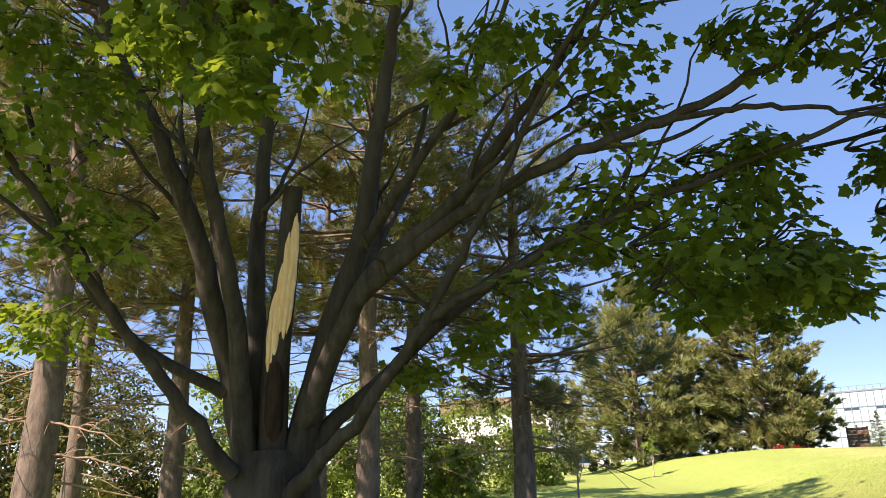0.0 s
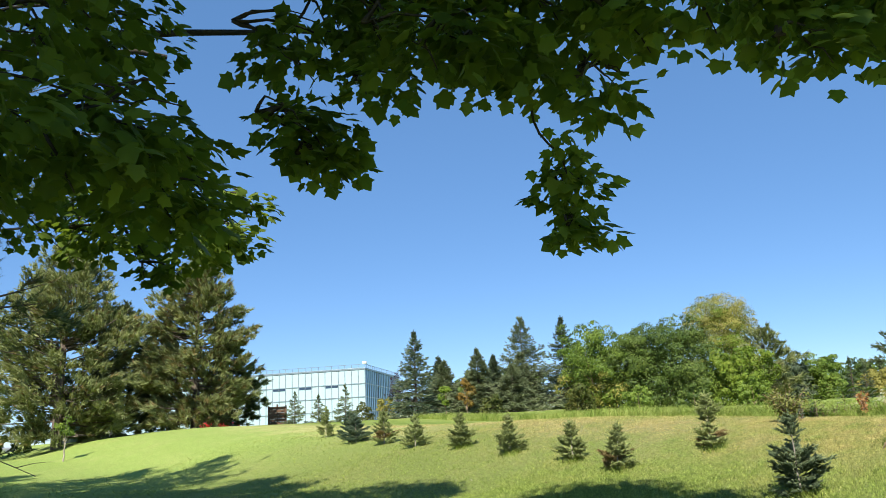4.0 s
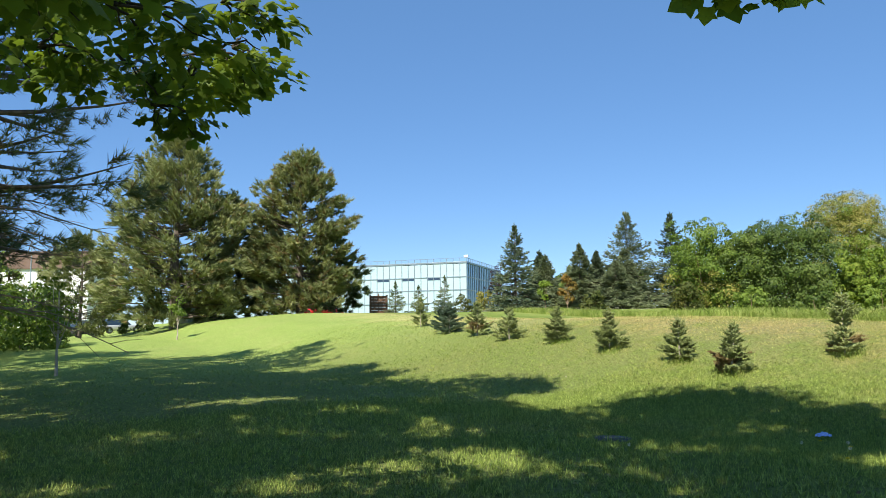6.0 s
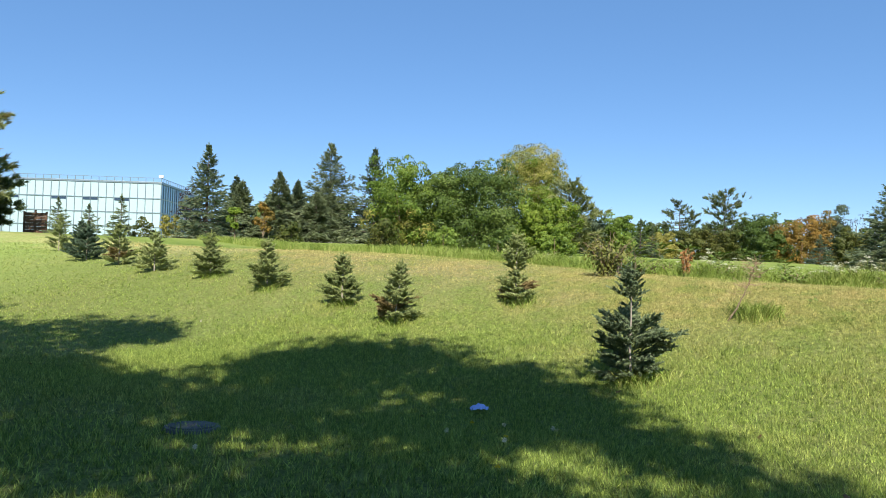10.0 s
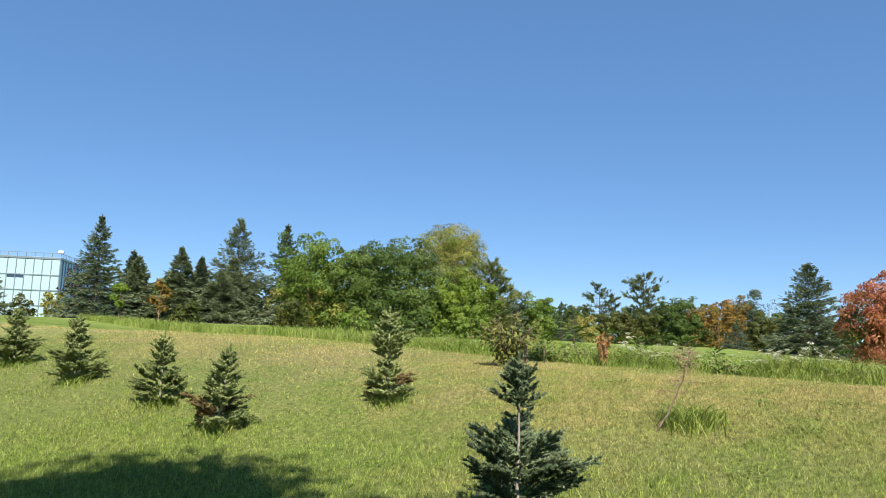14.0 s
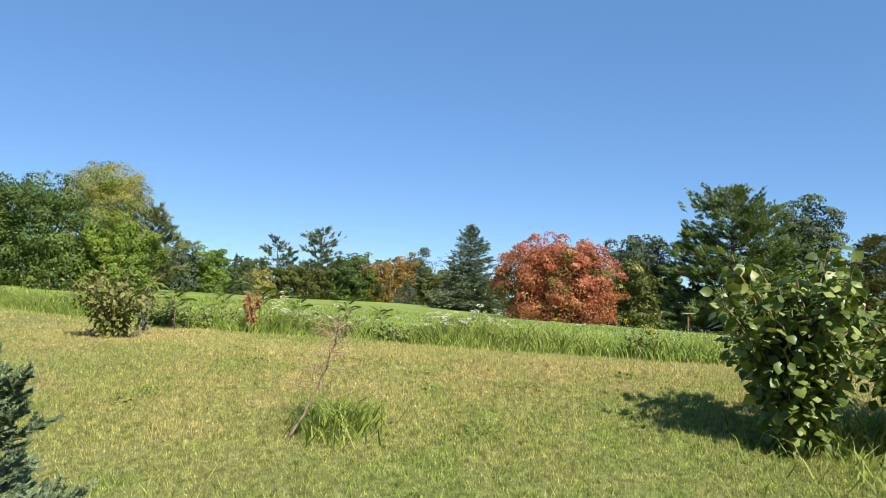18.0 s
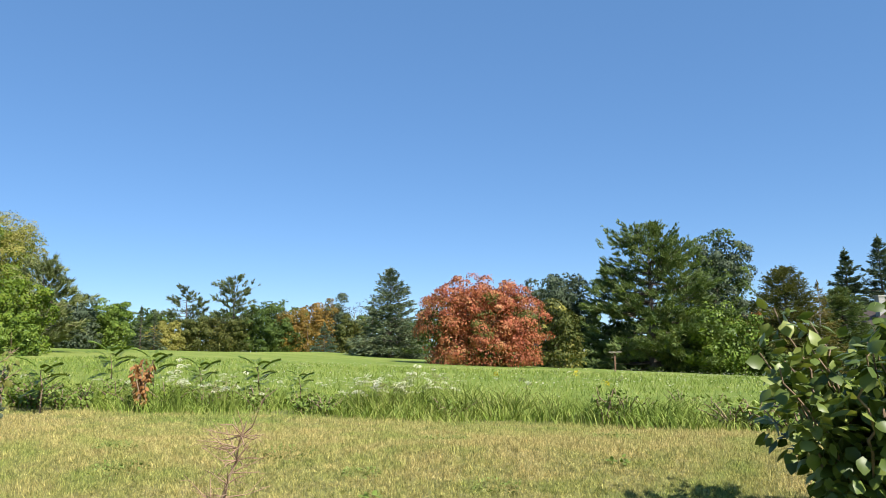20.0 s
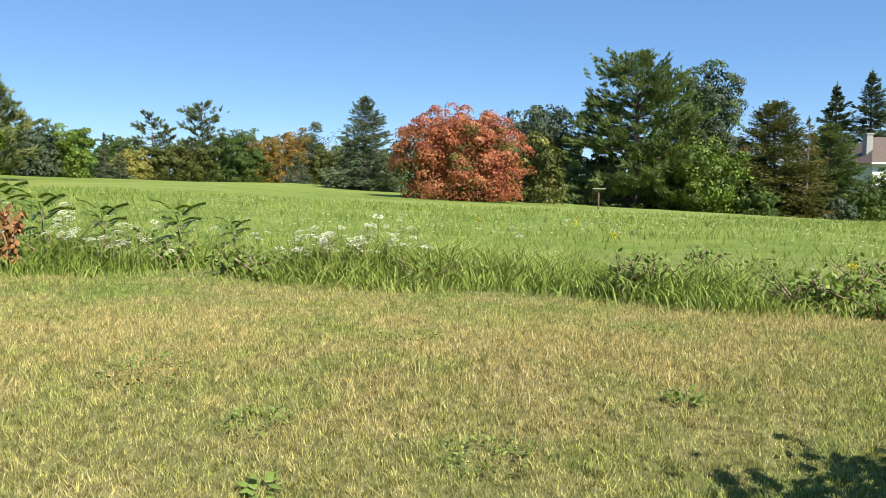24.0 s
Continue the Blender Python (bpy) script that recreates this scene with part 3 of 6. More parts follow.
    if trunk:
        r0 = max(0.02, h * 0.014)
        fork = np.array([0, 0, h * max(0.12, base * 0.9)])
        part("trunk", mesh_np("trunk", *tube(bend([[0, 0, 0], fork * 0.5, fork, c + [0, 0, R[2] * 0.4]], 3, 0.01 * h ** 0.5, g), np.linspace(r0 * 1.2, r0 * 0.35, 10), 8), bark, True), t)
        tubes = []
        for q in g.choice(lumps, min(limbs, lumps), replace=False):
            line = bend([fork * g.uniform(0.7, 1.2), (fork + C[q]) / 2 + [0, 0, -0.05 * h], C[q]], 4, 0.01 * h ** 0.5, g)
            tubes.append(tube(line, np.linspace(r0 * 0.55, r0 * 0.12, len(line)), 5))
        part("branchwork", mesh_np("branchwork", *joined(tubes), bark, True), t)
    return t


# ---- the split maple by the start ----
def big_maple():
    g = np.random.default_rng(11)
    bx, by = 0.85, 8.5
    t = thing("maple_tree", (bx, by, ground_z(bx, by) - 0.05), "spreading green maple with many leaning stems and a split, broken stem", "tree")
    o = np.array([bx, by, ground_z(bx, by) - 0.05])
    root = bend([[0.85, 8.5, o[2]], [0.84, 8.5, 0.7], [0.86, 8.5, 1.3], [0.86, 8.5, 1.95]], 4)
    V, F = tube(root - o, [0.62, 0.52, 0.47, 0.44, 0.42, 0.41, 0.40, 0.40, 0.40, 0.40, 0.40, 0.38, 0.30], 20)
    flute = 1 + 0.10 * np.sin(np.arctan2(V[:, 1], V[:, 0]) * 5 + V[:, 2]) + 0.05 * np.sin(np.arctan2(V[:, 1], V[:, 0]) * 11)
    V[:, :2] *= flute[:, None]
    part("trunk", mesh_np("trunk", V, F, M_MAPLEBARK, True), t)
    limbs = [
        ([(0.70, 8.50, 1.5), (0.49, 8.25, 2.63), (0.29, 7.71, 3.7), (0.06, 7.14, 4.52), (-0.14, 6.66, 5.04), (-0.2, 6.15, 5.69)], 0.17),
        ([(0.66, 8.45, 1.6), (0.59, 7.91, 3.08), (0.47, 7.34, 4.24), (0.39, 6.83, 5.23), (0.42, 6.36, 6.06)], 0.13),
        ([(0.75, 8.62, 1.6), (0.64, 8.37, 3.29), (0.74, 8.03, 4.76), (0.8, 7.73, 6.06), (0.77, 7.5, 8.0)], 0.14),
        ([(1.00, 8.50, 1.5), (1.29, 8.35, 2.74), (1.64, 8.13, 3.8), (1.87, 7.87, 5.01), (2.02, 7.68, 5.99), (2.25, 7.6, 8.2)], 0.19),
        ([(1.15, 8.38, 2.2), (1.78, 7.76, 3.32), (2.48, 7.32, 3.8), (2.95, 6.97, 4.28), (3.38, 6.63, 4.75), (3.75, 6.28, 5.24)], 0.12),
        ([(1.70, 7.82, 3.2), (2.57, 7.24, 3.72), (3.22, 6.78, 3.92), (3.94, 6.34, 4.05), (4.5, 5.9, 4.15), (5.06, 5.44, 4.32), (6.0, 4.9, 4.3)], 0.085),
        ([(1.05, 8.2, 1.55), (1.69, 7.71, 2.13), (2.15, 7.34, 2.66), (2.52, 7.08, 3.22), (2.92, 6.69, 3.85), (3.22, 6.32, 4.38), (3.51, 5.98, 4.84)], 0.085),
        ([(2.3, 7.28, 2.87), (3.07, 6.88, 3.24), (3.69, 6.51, 3.44), (4.38, 6.07, 3.59), (5.05, 5.53, 3.71), (6.2, 5.3, 3.75)], 0.05),
        ([(0.60, 8.15, 1.75), (0.1, 7.65, 2.52), (-0.24, 7.28, 3.03), (-0.55, 6.75, 3.69), (-0.75, 6.41, 4.1), (-0.93, 6.05, 4.58)], 0.085),
        ([(0.45, 8.25, 2.45), (-0.24, 7.74, 2.87), (-0.59, 7.22, 3.52), (-0.75, 6.56, 4.64), (-0.79, 6.2, 5.15)], 0.07),
        ([(1.6, 8.18, 3.65), (2.23, 7.56, 4.34), (2.79, 6.98, 4.93), (3.1, 6.5, 5.6)], 0.08),
        ([(3.94, 6.34, 4.05), (4.39, 6.05, 4.0), (4.77, 5.78, 3.87), (5.08, 5.53, 3.69), (5.9, 5.2, 3.7)], 0.035),
        ([(0.95, 8.75, 1.6), (1.3, 9.4, 3.4), (1.9, 10.3, 5.2), (2.3, 11.0, 7.2)], 0.14),
        ([(0.7, 8.75, 1.6), (0.0, 9.5, 3.5), (-0.9, 10.3, 5.4), (-1.4, 10.9, 7.4)], 0.13),
        ([(1.2, 8.5, 2.0), (2.6, 8.6, 3.3), (4.2, 8.4, 4.2), (5.6, 8.3, 4.6)], 0.10),
        ([(4.6, 8.1, 4.3), (5.3, 7.5, 4.3), (6.2, 6.7, 4.2), (6.8, 6.0, 3.9)], 0.04),
    ]
    for pts, r in limbs:
        line = bend(pts, 6, 0.012, g)
        rad = r * (0.95 - 0.76 * np.linspace(0, 1, len(line)) ** 0.6)
        limb = part("limb", mesh_np("limb", *tube(line - o, rad, 10), M_MAPLEBARK, True), t)
        for q in range(4):
            i = int(g.integers(len(line) // 3, len(line) - 2))
            way = unit(line[i + 1] - line[i]) + g.normal(0, 0.42, 3) + np.array([0, 0, 0.12])
            way[2] = max(way[2], -0.05)
            L = g.uniform(0.9, 2.0)
            way2 = way + g.normal(0, 0.25, 3)
            way2[2] = max(way2[2], 0.0)
            e1, e2 = line[i] + unit(way) * L * 0.5, line[i] + unit(way2) * L
            br = bend([line[i], e1, e2], 5, 0.012, g)
            part("branch", mesh_np("branch", *tube(br - o, np.linspace(min(0.032, rad[i] * 0.6), 0.006, len(br)), 6), M_MAPLEBARK, True), limb)
    # the broken stem with its bare, splintered face
    line = bend([(0.86, 8.45, 1.55), (0.90, 8.24, 2.73), (1.01, 8.0, 3.51), (1.09, 7.78, 4.24)], 6)
    part("broken_stem", mesh_np("broken_stem", *tube(line - o, np.linspace(0.14, 0.085, len(line)), 10), M_MAPLEBARK, True), t, "grey stem broken off short")
    front = unit(np.array([2.6 - 1.0, 1.6 - 8.0, 0.0]))
    aside = np.array([-front[1], front[0], 0.0])
    on_stem = lambda zz: np.stack([np.interp(zz, line[:, 2], line[:, 0]), np.interp(zz, line[:, 2], line[:, 1]), zz], -1)
    for k, (u, z0, z1, r) in enumerate([(-0.055, 2.62, 3.3, 0.026), (-0.03, 2.66, 3.55, 0.03), (0.0, 2.9, 3.82, 0.034), (0.03, 2.84, 3.95, 0.032), (0.056, 2.95, 3.9, 0.022), (-0.015, 2.72, 3.2, 0.03), (0.045, 3.3, 3.98, 0.024)]):
        zz = np.linspace(z0, z1, 9)
        strip = on_stem(zz) + front * 0.1 + aside * u * 1.3 + g.normal(0, 0.003, (9, 3))
        part("splinter", mesh_np("splinter", *tube(strip - o, 1.05 * r * np.array([0.25, 0.8, 1, 1.05, 1, 1.05, 0.95, 0.8, 0.15]), 6), M_BAREWOOD, True), t, "pale bare splintered wood")
    zz = np.linspace(2.0, 2.8, 8)
    part("rotten_heart", mesh_np("rotten_heart", *tube(on_stem(zz) + front * 0.075 - o, [0.05, 0.08, 0.09, 0.085, 0.09, 0.08, 0.06, 0.01], 9), M_ROTWOOD, True), t, "dark rotten wood below the break")
    # leaves
    lumps = [
        (4.29, 6.12, 3.07, 0.54), (3.85, 6.47, 3.6, 0.46), (4.71, 6.07, 2.93, 0.30), (4.18, 6.3, 2.82, 0.3), (4.49, 6.04, 3.69, 0.25), (2.98, 6.29, 4.79, 0.37),
        (2.56, 6.03, 4.24, 0.2), (3.7, 6.23, 4.73, 0.45), (4.5, 5.67, 4.3, 0.3), (4.87, 5.39, 4.2, 0.25), (1.55, 4.76, 3.55, 0.2), (1.9, 4.5, 3.74, 0.24),
    ]
    lumps += [
        (1.14, 5.0, 4.08, 0.28), (-0.56, 6.51, 4.14, 0.46), (-0.35, 7.01, 3.54, 0.5), (0.09, 6.14, 4.38, 0.44), (-0.22, 5.86, 4.58, 0.46), (1.32, 8.64, 5.89, 0.5),
        (2.7, 8.56, 2.95, 0.37), (2.16, 8.65, 2.7, 0.27), (3.16, 7.05, 3.02, 0.39), (3.51, 6.93, 3.43, 0.34), (-0.95, 7.57, 3.04, 0.43), (1.82, 8.52, 6.29, 0.37),
    ]
    lumps += [
        (4.9, 7.29, 4.12, 0.42), (4.64, 7.95, 3.73, 0.6), (5.43, 7.39, 3.39, 0.28), (5.27, 7.73, 3.23, 0.22), (5.82, 6.49, 3.4, 0.26), (5.68, 6.43, 3.86, 0.28),
        (6.16, 5.74, 3.87, 0.44), (5.89, 6.0, 4.16, 0.42), (6.58, 5.09, 3.9, 0.46), (6.91, 4.49, 3.65, 0.42), (7.08, 4.21, 3.3, 0.25), (6.59, 5.49, 3.53, 0.2),
    ]
    lumps += [
        (7.14, 3.93, 3.44, 0.21), (5.53, 9.12, 3.81, 0.5), (5.9, 8.62, 3.46, 0.32), (5.05, 9.95, 3.87, 0.55), (5.5, 9.42, 3.43, 0.22), (6.84, 5.62, 3.0, 0.09), (6.88, 5.61, 2.76, 0.05),
    ]
    lumps += [
        (5.83, 5.53, 3.50, 0.22), (5.75, 5.09, 4.12, 0.37), (5.47, 5.37, 4.64, 0.44), (5.79, 4.76, 4.37, 0.35), (4.86, 5.77, 5.00, 0.40),
        (4.92, 6.28, 3.09, 0.27), (4.21, 7.00, 3.26, 0.34), (5.98, 5.31, 3.34, 0.22), (6.19, 4.73, 4.08, 0.34),
        (4.64, 6.50, 3.58, 0.34), (3.79, 7.04, 4.55, 0.26), (5.08, 6.53, 2.89, 0.19),
    ]
    lumps += [(6.42, 9.81, 3.64, 0.28), (6.29, 10.30, 3.43, 0.22), (6.66, 9.39, 3.66, 0.20), (6.15, 10.35, 3.76, 0.34), (6.40, 8.96, 3.46, 0.17), (6.27, 9.17, 3.35, 0.15), (6.42, 8.80, 3.71, 0.18)]
    lumps += [(5.8, 5.55, 4.23, 0.27), (6.05, 5.4, 3.87, 0.26), (6.21, 5.0, 4.01, 0.3), (6.36, 5.17, 3.65, 0.23), (6.23, 5.44, 3.47, 0.16), (6.41, 4.71, 3.82, 0.29), (6.49, 4.78, 3.48, 0.21), (6.6, 4.37, 3.73, 0.27), (6.68, 4.45, 3.39, 0.2), (6.83, 4.2, 3.5, 0.22), (6.86, 4.29, 3.2, 0.14), (6.53, 5.09, 3.27, 0.11), (5.62, 6.0, 4.29, 0.28), (5.81, 6.04, 3.88, 0.22)]
    lumps += [(6.0, 6.07, 3.5, 0.14), (5.8, 6.37, 3.36, 0.23), (5.82, 6.42, 3.19, 0.11)]
    P, D, N = [], [], []
    for cx, cy, cz, r in lumps:
        sprays = max(4, int(14 * r / 0.4))
        for q in range(sprays):
            out = rand_dirs(1, g)[0]
            c = np.array([cx, cy, cz]) + out * r * g.random() ** 0.4 * [0.98, 0.98, 0.66]
            n = int(g.integers(12, 20))
            reach, turn = 0.16 + 0.2 * r, g.uniform(0, 2 * np.pi, n)
            rad = reach * np.sqrt(g.random(n))
            tip = unit(np.array([out[0], out[1], -0.35]))
            off = np.stack([np.cos(turn) * rad, np.sin(turn) * rad, g.normal(0, 0.035, n) - 0.35 * rad * rad / reach], -1)
            P.append(c + off)
            D.append(off * [1.0, 1.0, 0.3] / reach + tip * 0.5 + [0, 0, -0.35] + g.normal(0, 0.3, (n, 3)))
            N.append(np.tile([0, 0, 1.0], (n, 1)) + out * 0.3 + g.normal(0, 0.35, (n, 3)))
    P, D, N = np.concatenate(P), np.concatenate(D), np.concatenate(N)
    part("crown", mesh_np("crown", *stamp(*MAPLE_PLAIN, P - o, D, N, 0.080 * g.uniform(0.6, 1.3, len(P))), M_MAPLE), t, "hanging lower leaf sprays")
    P, D, N = [], [], []
    # the high crown over the limbs: mostly unseen clusters placed to throw this lawn shade
    shade = [(4.0, 8.0), (9, 5.4), (14.6, 6.5), (15.7, 7.2), (14.7, 8.0), (16.6, 8.6), (17.5, 9.9), (17.5, 12.2), (17.2, 13.6), (16.0, 15.2), (13.6, 14.6), (13.4, 15.7),
             (15.9, 17.2), (16.6, 19.4), (14.8, 21.6), (15.8, 24.0), (16.0, 27.2), (12.0, 28.0), (8.0, 26.5), (4.5, 22), (3.0, 13)]
    flecks = [(11.0, 13.4), (9.6, 12.2), (8.8, 14.2), (7.6, 11.8), (13.3, 13.2)]
    def shaded(px, py):
        odd = False
        for (ax, ay), (bx_, by_) in zip(shade, shade[1:] + shade[:1]):
            if (ay > py) != (by_ > py) and px < ax + (py - ay) / (by_ - ay) * (bx_ - ax):
                odd = not odd
        return odd
    fall = np.array([-TO_SUN.x, -TO_SUN.y]) / TO_SUN.z
    made = 0
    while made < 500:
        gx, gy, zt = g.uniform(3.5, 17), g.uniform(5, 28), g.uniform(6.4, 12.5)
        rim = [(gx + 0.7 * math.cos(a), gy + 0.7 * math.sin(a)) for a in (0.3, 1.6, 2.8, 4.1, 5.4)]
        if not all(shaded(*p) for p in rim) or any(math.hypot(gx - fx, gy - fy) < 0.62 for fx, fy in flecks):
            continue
        # clusters are raised until they stand above the view from the walk's start
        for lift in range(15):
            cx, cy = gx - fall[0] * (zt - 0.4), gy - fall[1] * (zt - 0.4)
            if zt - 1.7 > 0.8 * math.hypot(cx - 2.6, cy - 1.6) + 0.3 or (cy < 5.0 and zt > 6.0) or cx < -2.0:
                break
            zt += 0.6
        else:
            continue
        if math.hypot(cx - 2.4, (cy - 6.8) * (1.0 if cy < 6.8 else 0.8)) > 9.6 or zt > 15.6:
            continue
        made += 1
        # the last sixty are unseen clusters added to keep sun off the low sprays
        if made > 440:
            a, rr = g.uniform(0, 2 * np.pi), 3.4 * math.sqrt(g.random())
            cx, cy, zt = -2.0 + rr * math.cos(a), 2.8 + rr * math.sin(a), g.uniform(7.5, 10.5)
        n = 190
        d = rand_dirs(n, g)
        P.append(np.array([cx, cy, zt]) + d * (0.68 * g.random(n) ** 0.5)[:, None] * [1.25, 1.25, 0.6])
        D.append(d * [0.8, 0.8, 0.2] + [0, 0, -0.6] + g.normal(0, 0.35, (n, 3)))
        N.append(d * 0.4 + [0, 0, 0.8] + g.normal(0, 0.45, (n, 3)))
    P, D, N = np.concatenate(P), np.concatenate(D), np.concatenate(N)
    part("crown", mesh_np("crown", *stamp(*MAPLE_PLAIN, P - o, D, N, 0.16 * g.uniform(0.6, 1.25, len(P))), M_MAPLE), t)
    # twigs through the lower leaf sprays
    tubes = []
    for cx, cy, cz, r in lumps:
        for q in range(5):
            e = np.array([cx, cy, cz]) + rand_dirs(1, g)[0] * r * 0.9
            s = np.array([cx, cy, cz]) + unit(np.array([1 - cx, 8 - cy, 0.8])) * r * 1.2
            tubes.append(tube(bend([s - o, (s + e) / 2 + [0, 0, 0.06] - o, e - o], 3, 0.01, g), np.linspace(0.011, 0.003, 7), 4))
    hang = bend([(6.5, 5.5, 3.75), (6.62, 5.62, 3.3), (6.8, 5.6, 3.1), (6.88, 5.62, 2.8)], 4)
    tubes.append(tube(hang - o, np.linspace(0.009, 0.004, len(hang)), 5))
    part("twig_work", mesh_np("twig_work", *joined(tubes), M_MAPLEBARK, True), t)
    # the leaves of the low hanging spray, one by one
    leaf = mesh_np("leaf", MAPLE[0], MAPLE[1], M_MAPLE)
    for q in range(130):
        s = q / 130
        c = np.array([6.84, 5.61, 3.25 - 0.52 * s]) + g.normal(0, 1, 3) * [0.065, 0.065, 0.05]
        d = Vector(unit(np.array([g.normal(0, 0.6), g.normal(0, 0.6), -1.0])))
        m = Matrix.LocRotScale(Vector(c - o), d.to_track_quat("Y", "Z"), Vector((1, 1, 1)) * 0.068 * g.uniform(0.75, 1.2))
        part("leaf", leaf, t, at=m)


big_maple()


# ---- the grove of pines behind the maple ----
GROVE = "pines of the grove"
for k, (x, y, h, r, label) in enumerate([
        (-5.3, 15.6, 17.0, 0.30, "tall dark pine with dead lower branches"), (-5.4, 22.5, 17.5, 0.27, "tall pine with bare brown lower branches"),
        (0.1, 21.2, 17.0, 0.27, "tall pine with dead twigs low on its trunk"), (0.9, 27.0, 18.0, 0.25, "slim pine behind the grove"),
        (4.3, 24.6, 17.0, 0.29, "tall pine at the edge of the lawn"), (-11.0, 19.0, 17.0, 0.28, "tall pine deep in the grove"),
        (-10.5, 27.0, 18.0, 0.28, "tall pine deep in the grove"), (-3.0, 31.0, 18.0, 0.28, "tall pine at the back of the grove")]):
    conifer("pine_tree", x, y, h, 7.6, label, M_PINE if k != 4 else M_PINEDARK, base=0.37 if k != 4 else 0.2, whorls=14, per=8, along=84 if k != 4 else 60, kind="pine", size=0.36, templates=FINE_TUFT, seed=40 + k,
            trunk_r=r, group=GROVE, brown=(M_BROWNNEEDLE, 0.4 if k != 4 else 0.1, 0.45), ragged=0.3, dead=36)


# ---- big pines on the crest ----
CREST = "pines on the crest"
conifer("pine_tree", 17.2, 65.8, 15.9, 12.0, "large broad pine on the crest, green with yellowing needles", M_PINE, base=0.05, whorls=20, per=10, along=105, kind="pine", size=0.6, seed=60, group=CREST,
        brown=(M_BROWNNEEDLE, 0.07, 0.6), taper=0.75, trunk_r=0.32)
conifer("pine_tree", 26.4, 62.5, 13.2, 8.8, "broad pine on the crest with browning needles", M_PINE, base=0.05, whorls=18, per=10, along=100, kind="pine", size=0.58, seed=61, group=CREST,
        brown=(M_BROWNNEEDLE, 0.16, 0.9), taper=0.5, trunk_r=0.28)
conifer("pine_tree", 22.6, 69.5, 11.0, 7.0, "dark pine between two larger pines", M_PINEDARK, base=0.08, whorls=14, per=8, along=60, kind="pine", size=0.6, seed=62, group=CREST, taper=0.6)
conifer("pine_tree", 11.2, 74.0, 8.6, 8.0, "low spreading pine on the crest", M_PINE, base=0.06, whorls=12, per=8, along=60, kind="pine", size=0.6, seed=63, group=CREST, taper=0.6)
conifer("pine_tree", 30.5, 65.0, 7.0, 5.0, "small dark pine beside the larger ones", M_PINEDARK, base=0.08, whorls=11, per=8, along=50, kind="pine", size=0.55, seed=64, group=CREST, taper=0.6)

# ---- spruces and trees of the hill ----
BLUE = "small blue spruces"
for k, (x, y, h, w) in enumerate([(35.3, 62.7, 2.9, 2.3), (38.0, 63.3, 2.6, 2.1), (38.9, 60.2, 3.3, 2.3)]):
    conifer("blue_spruce", x, y, h, w, "small blue-green spruce on the crest", M_SPRUCE, base=0.03, whorls=13, per=7, along=14, size=0.3, seed=70 + k, group=BLUE)
HILL = "spruces on the hill"
conifer("spruce_tree", 45.1, 58.1, 7.9, 5.2, "tall pointed blue-green spruce", M_BLUE, base=0.02, whorls=24, per=10, along=36, size=0.42, seed=75, group=HILL, brown=(M_SPRUCE, 0.5, 1.0))
for k, (x, y, h, w, mt, lb) in enumerate([
        (49.8, 59.6, 5.3, 3.8, M_SPRUCE, "dark blue-green spruce in a row"), (52.5, 57.8, 6.3, 4.2, M_SPRUCE, "green spruce with a narrow top"), (50.6, 61.5, 5.9, 3.6, M_DARKSPRUCE, "dark narrow spruce in a row"),
        (55.1, 58.3, 5.7, 3.8, M_DARKSPRUCE, "dark spruce in a row"), (57.5, 57.0, 5.9, 4.2, M_SPRUCE, "green spruce in a row"), (59.0, 58.0, 9.7, 7.4, M_SPRUCE, "tall broad spruce with a blunt top"),
        (64.1, 56.9, 9.8, 5.6, M_DARKSPRUCE, "tall dark narrow spruce"), (68.4, 58.5, 7.5, 4.0, M_DARKSPRUCE, "dark spruce behind the shrubs"), (54.4, 55.0, 4.5, 4.2, M_SPRUCE, "low spreading spruce in a row")]):
    conifer("spruce_tree", x, y, h, w * 1.2, lb, mt, base=0.02, whorls=20, per=9, along=50, size=0.5, seed=80 + k, group=HILL, taper=0.8)
broadleaf("small_tree", 48.8, 55.4, 3.7, 1.5, "small slender tree turning orange", M_ORANGE, 90, lumps=9, leaves=900, leaf=0.2, base=0.15)
broadleaf("small_tree", 38.4, 45.6, 2.6, 0.95, "slender young tree with yellow-green leaves", M_LIME, 91, lumps=8, leaves=420, leaf=0.17, base=0.3)
broadleaf("small_tree", 47.2, 63.5, 5.0, 2.6, "bare purplish tree behind spruces", M_PURPLE, 92, lumps=9, leaves=500, leaf=0.16, base=0.2, limbs=9)
broadleaf("shrub", 44.0, 61.0, 2.0, 2.6, "yellowing shrub under the tall spruce", M_YELLOW, 93, lumps=8, leaves=700, leaf=0.2, base=0.0, category="shrub")
broadleaf("shrub", 41.5, 61.5, 1.5, 3.0, "low brownish shrub on the crest", M_OLIVE, 94, lumps=8, leaves=700, leaf=0.18, base=0.0, category="shrub")
broadleaf("broad_tree", 55.8, 46.0, 7.6, 6.0, "rounded green tree on the hill, yellowing low down", M_GREEN, 95, lumps=24, leaves=11000, leaf=0.2, base=0.02, second=(M_YELLOW, 0.22, 0.0, 0.4))
broadleaf("broad_tree", 59.0, 41.0, 7.5, 8.2, "large rounded dark green tree", M_DEEP, 96, lumps=30, leaves=16000, leaf=0.2, base=0.02)
broadleaf("broad_tree", 57.6, 43.4, 6.7, 5.6, "green tree grown into its neighbours", M_GREEN, 89, lumps=22, leaves=10000, leaf=0.2, base=0.02, second=(M_DEEP, 0.4, 0.0, 1.0))
broadleaf("broad_tree", 60.2, 34.8, 4.5, 6.2, "lime-green spreading tree at the end of the thicket", M_LIME, 97, lumps=22, leaves=9000, leaf=0.2, base=0.02, second=(M_GREEN, 0.4, 0.0, 0.6))
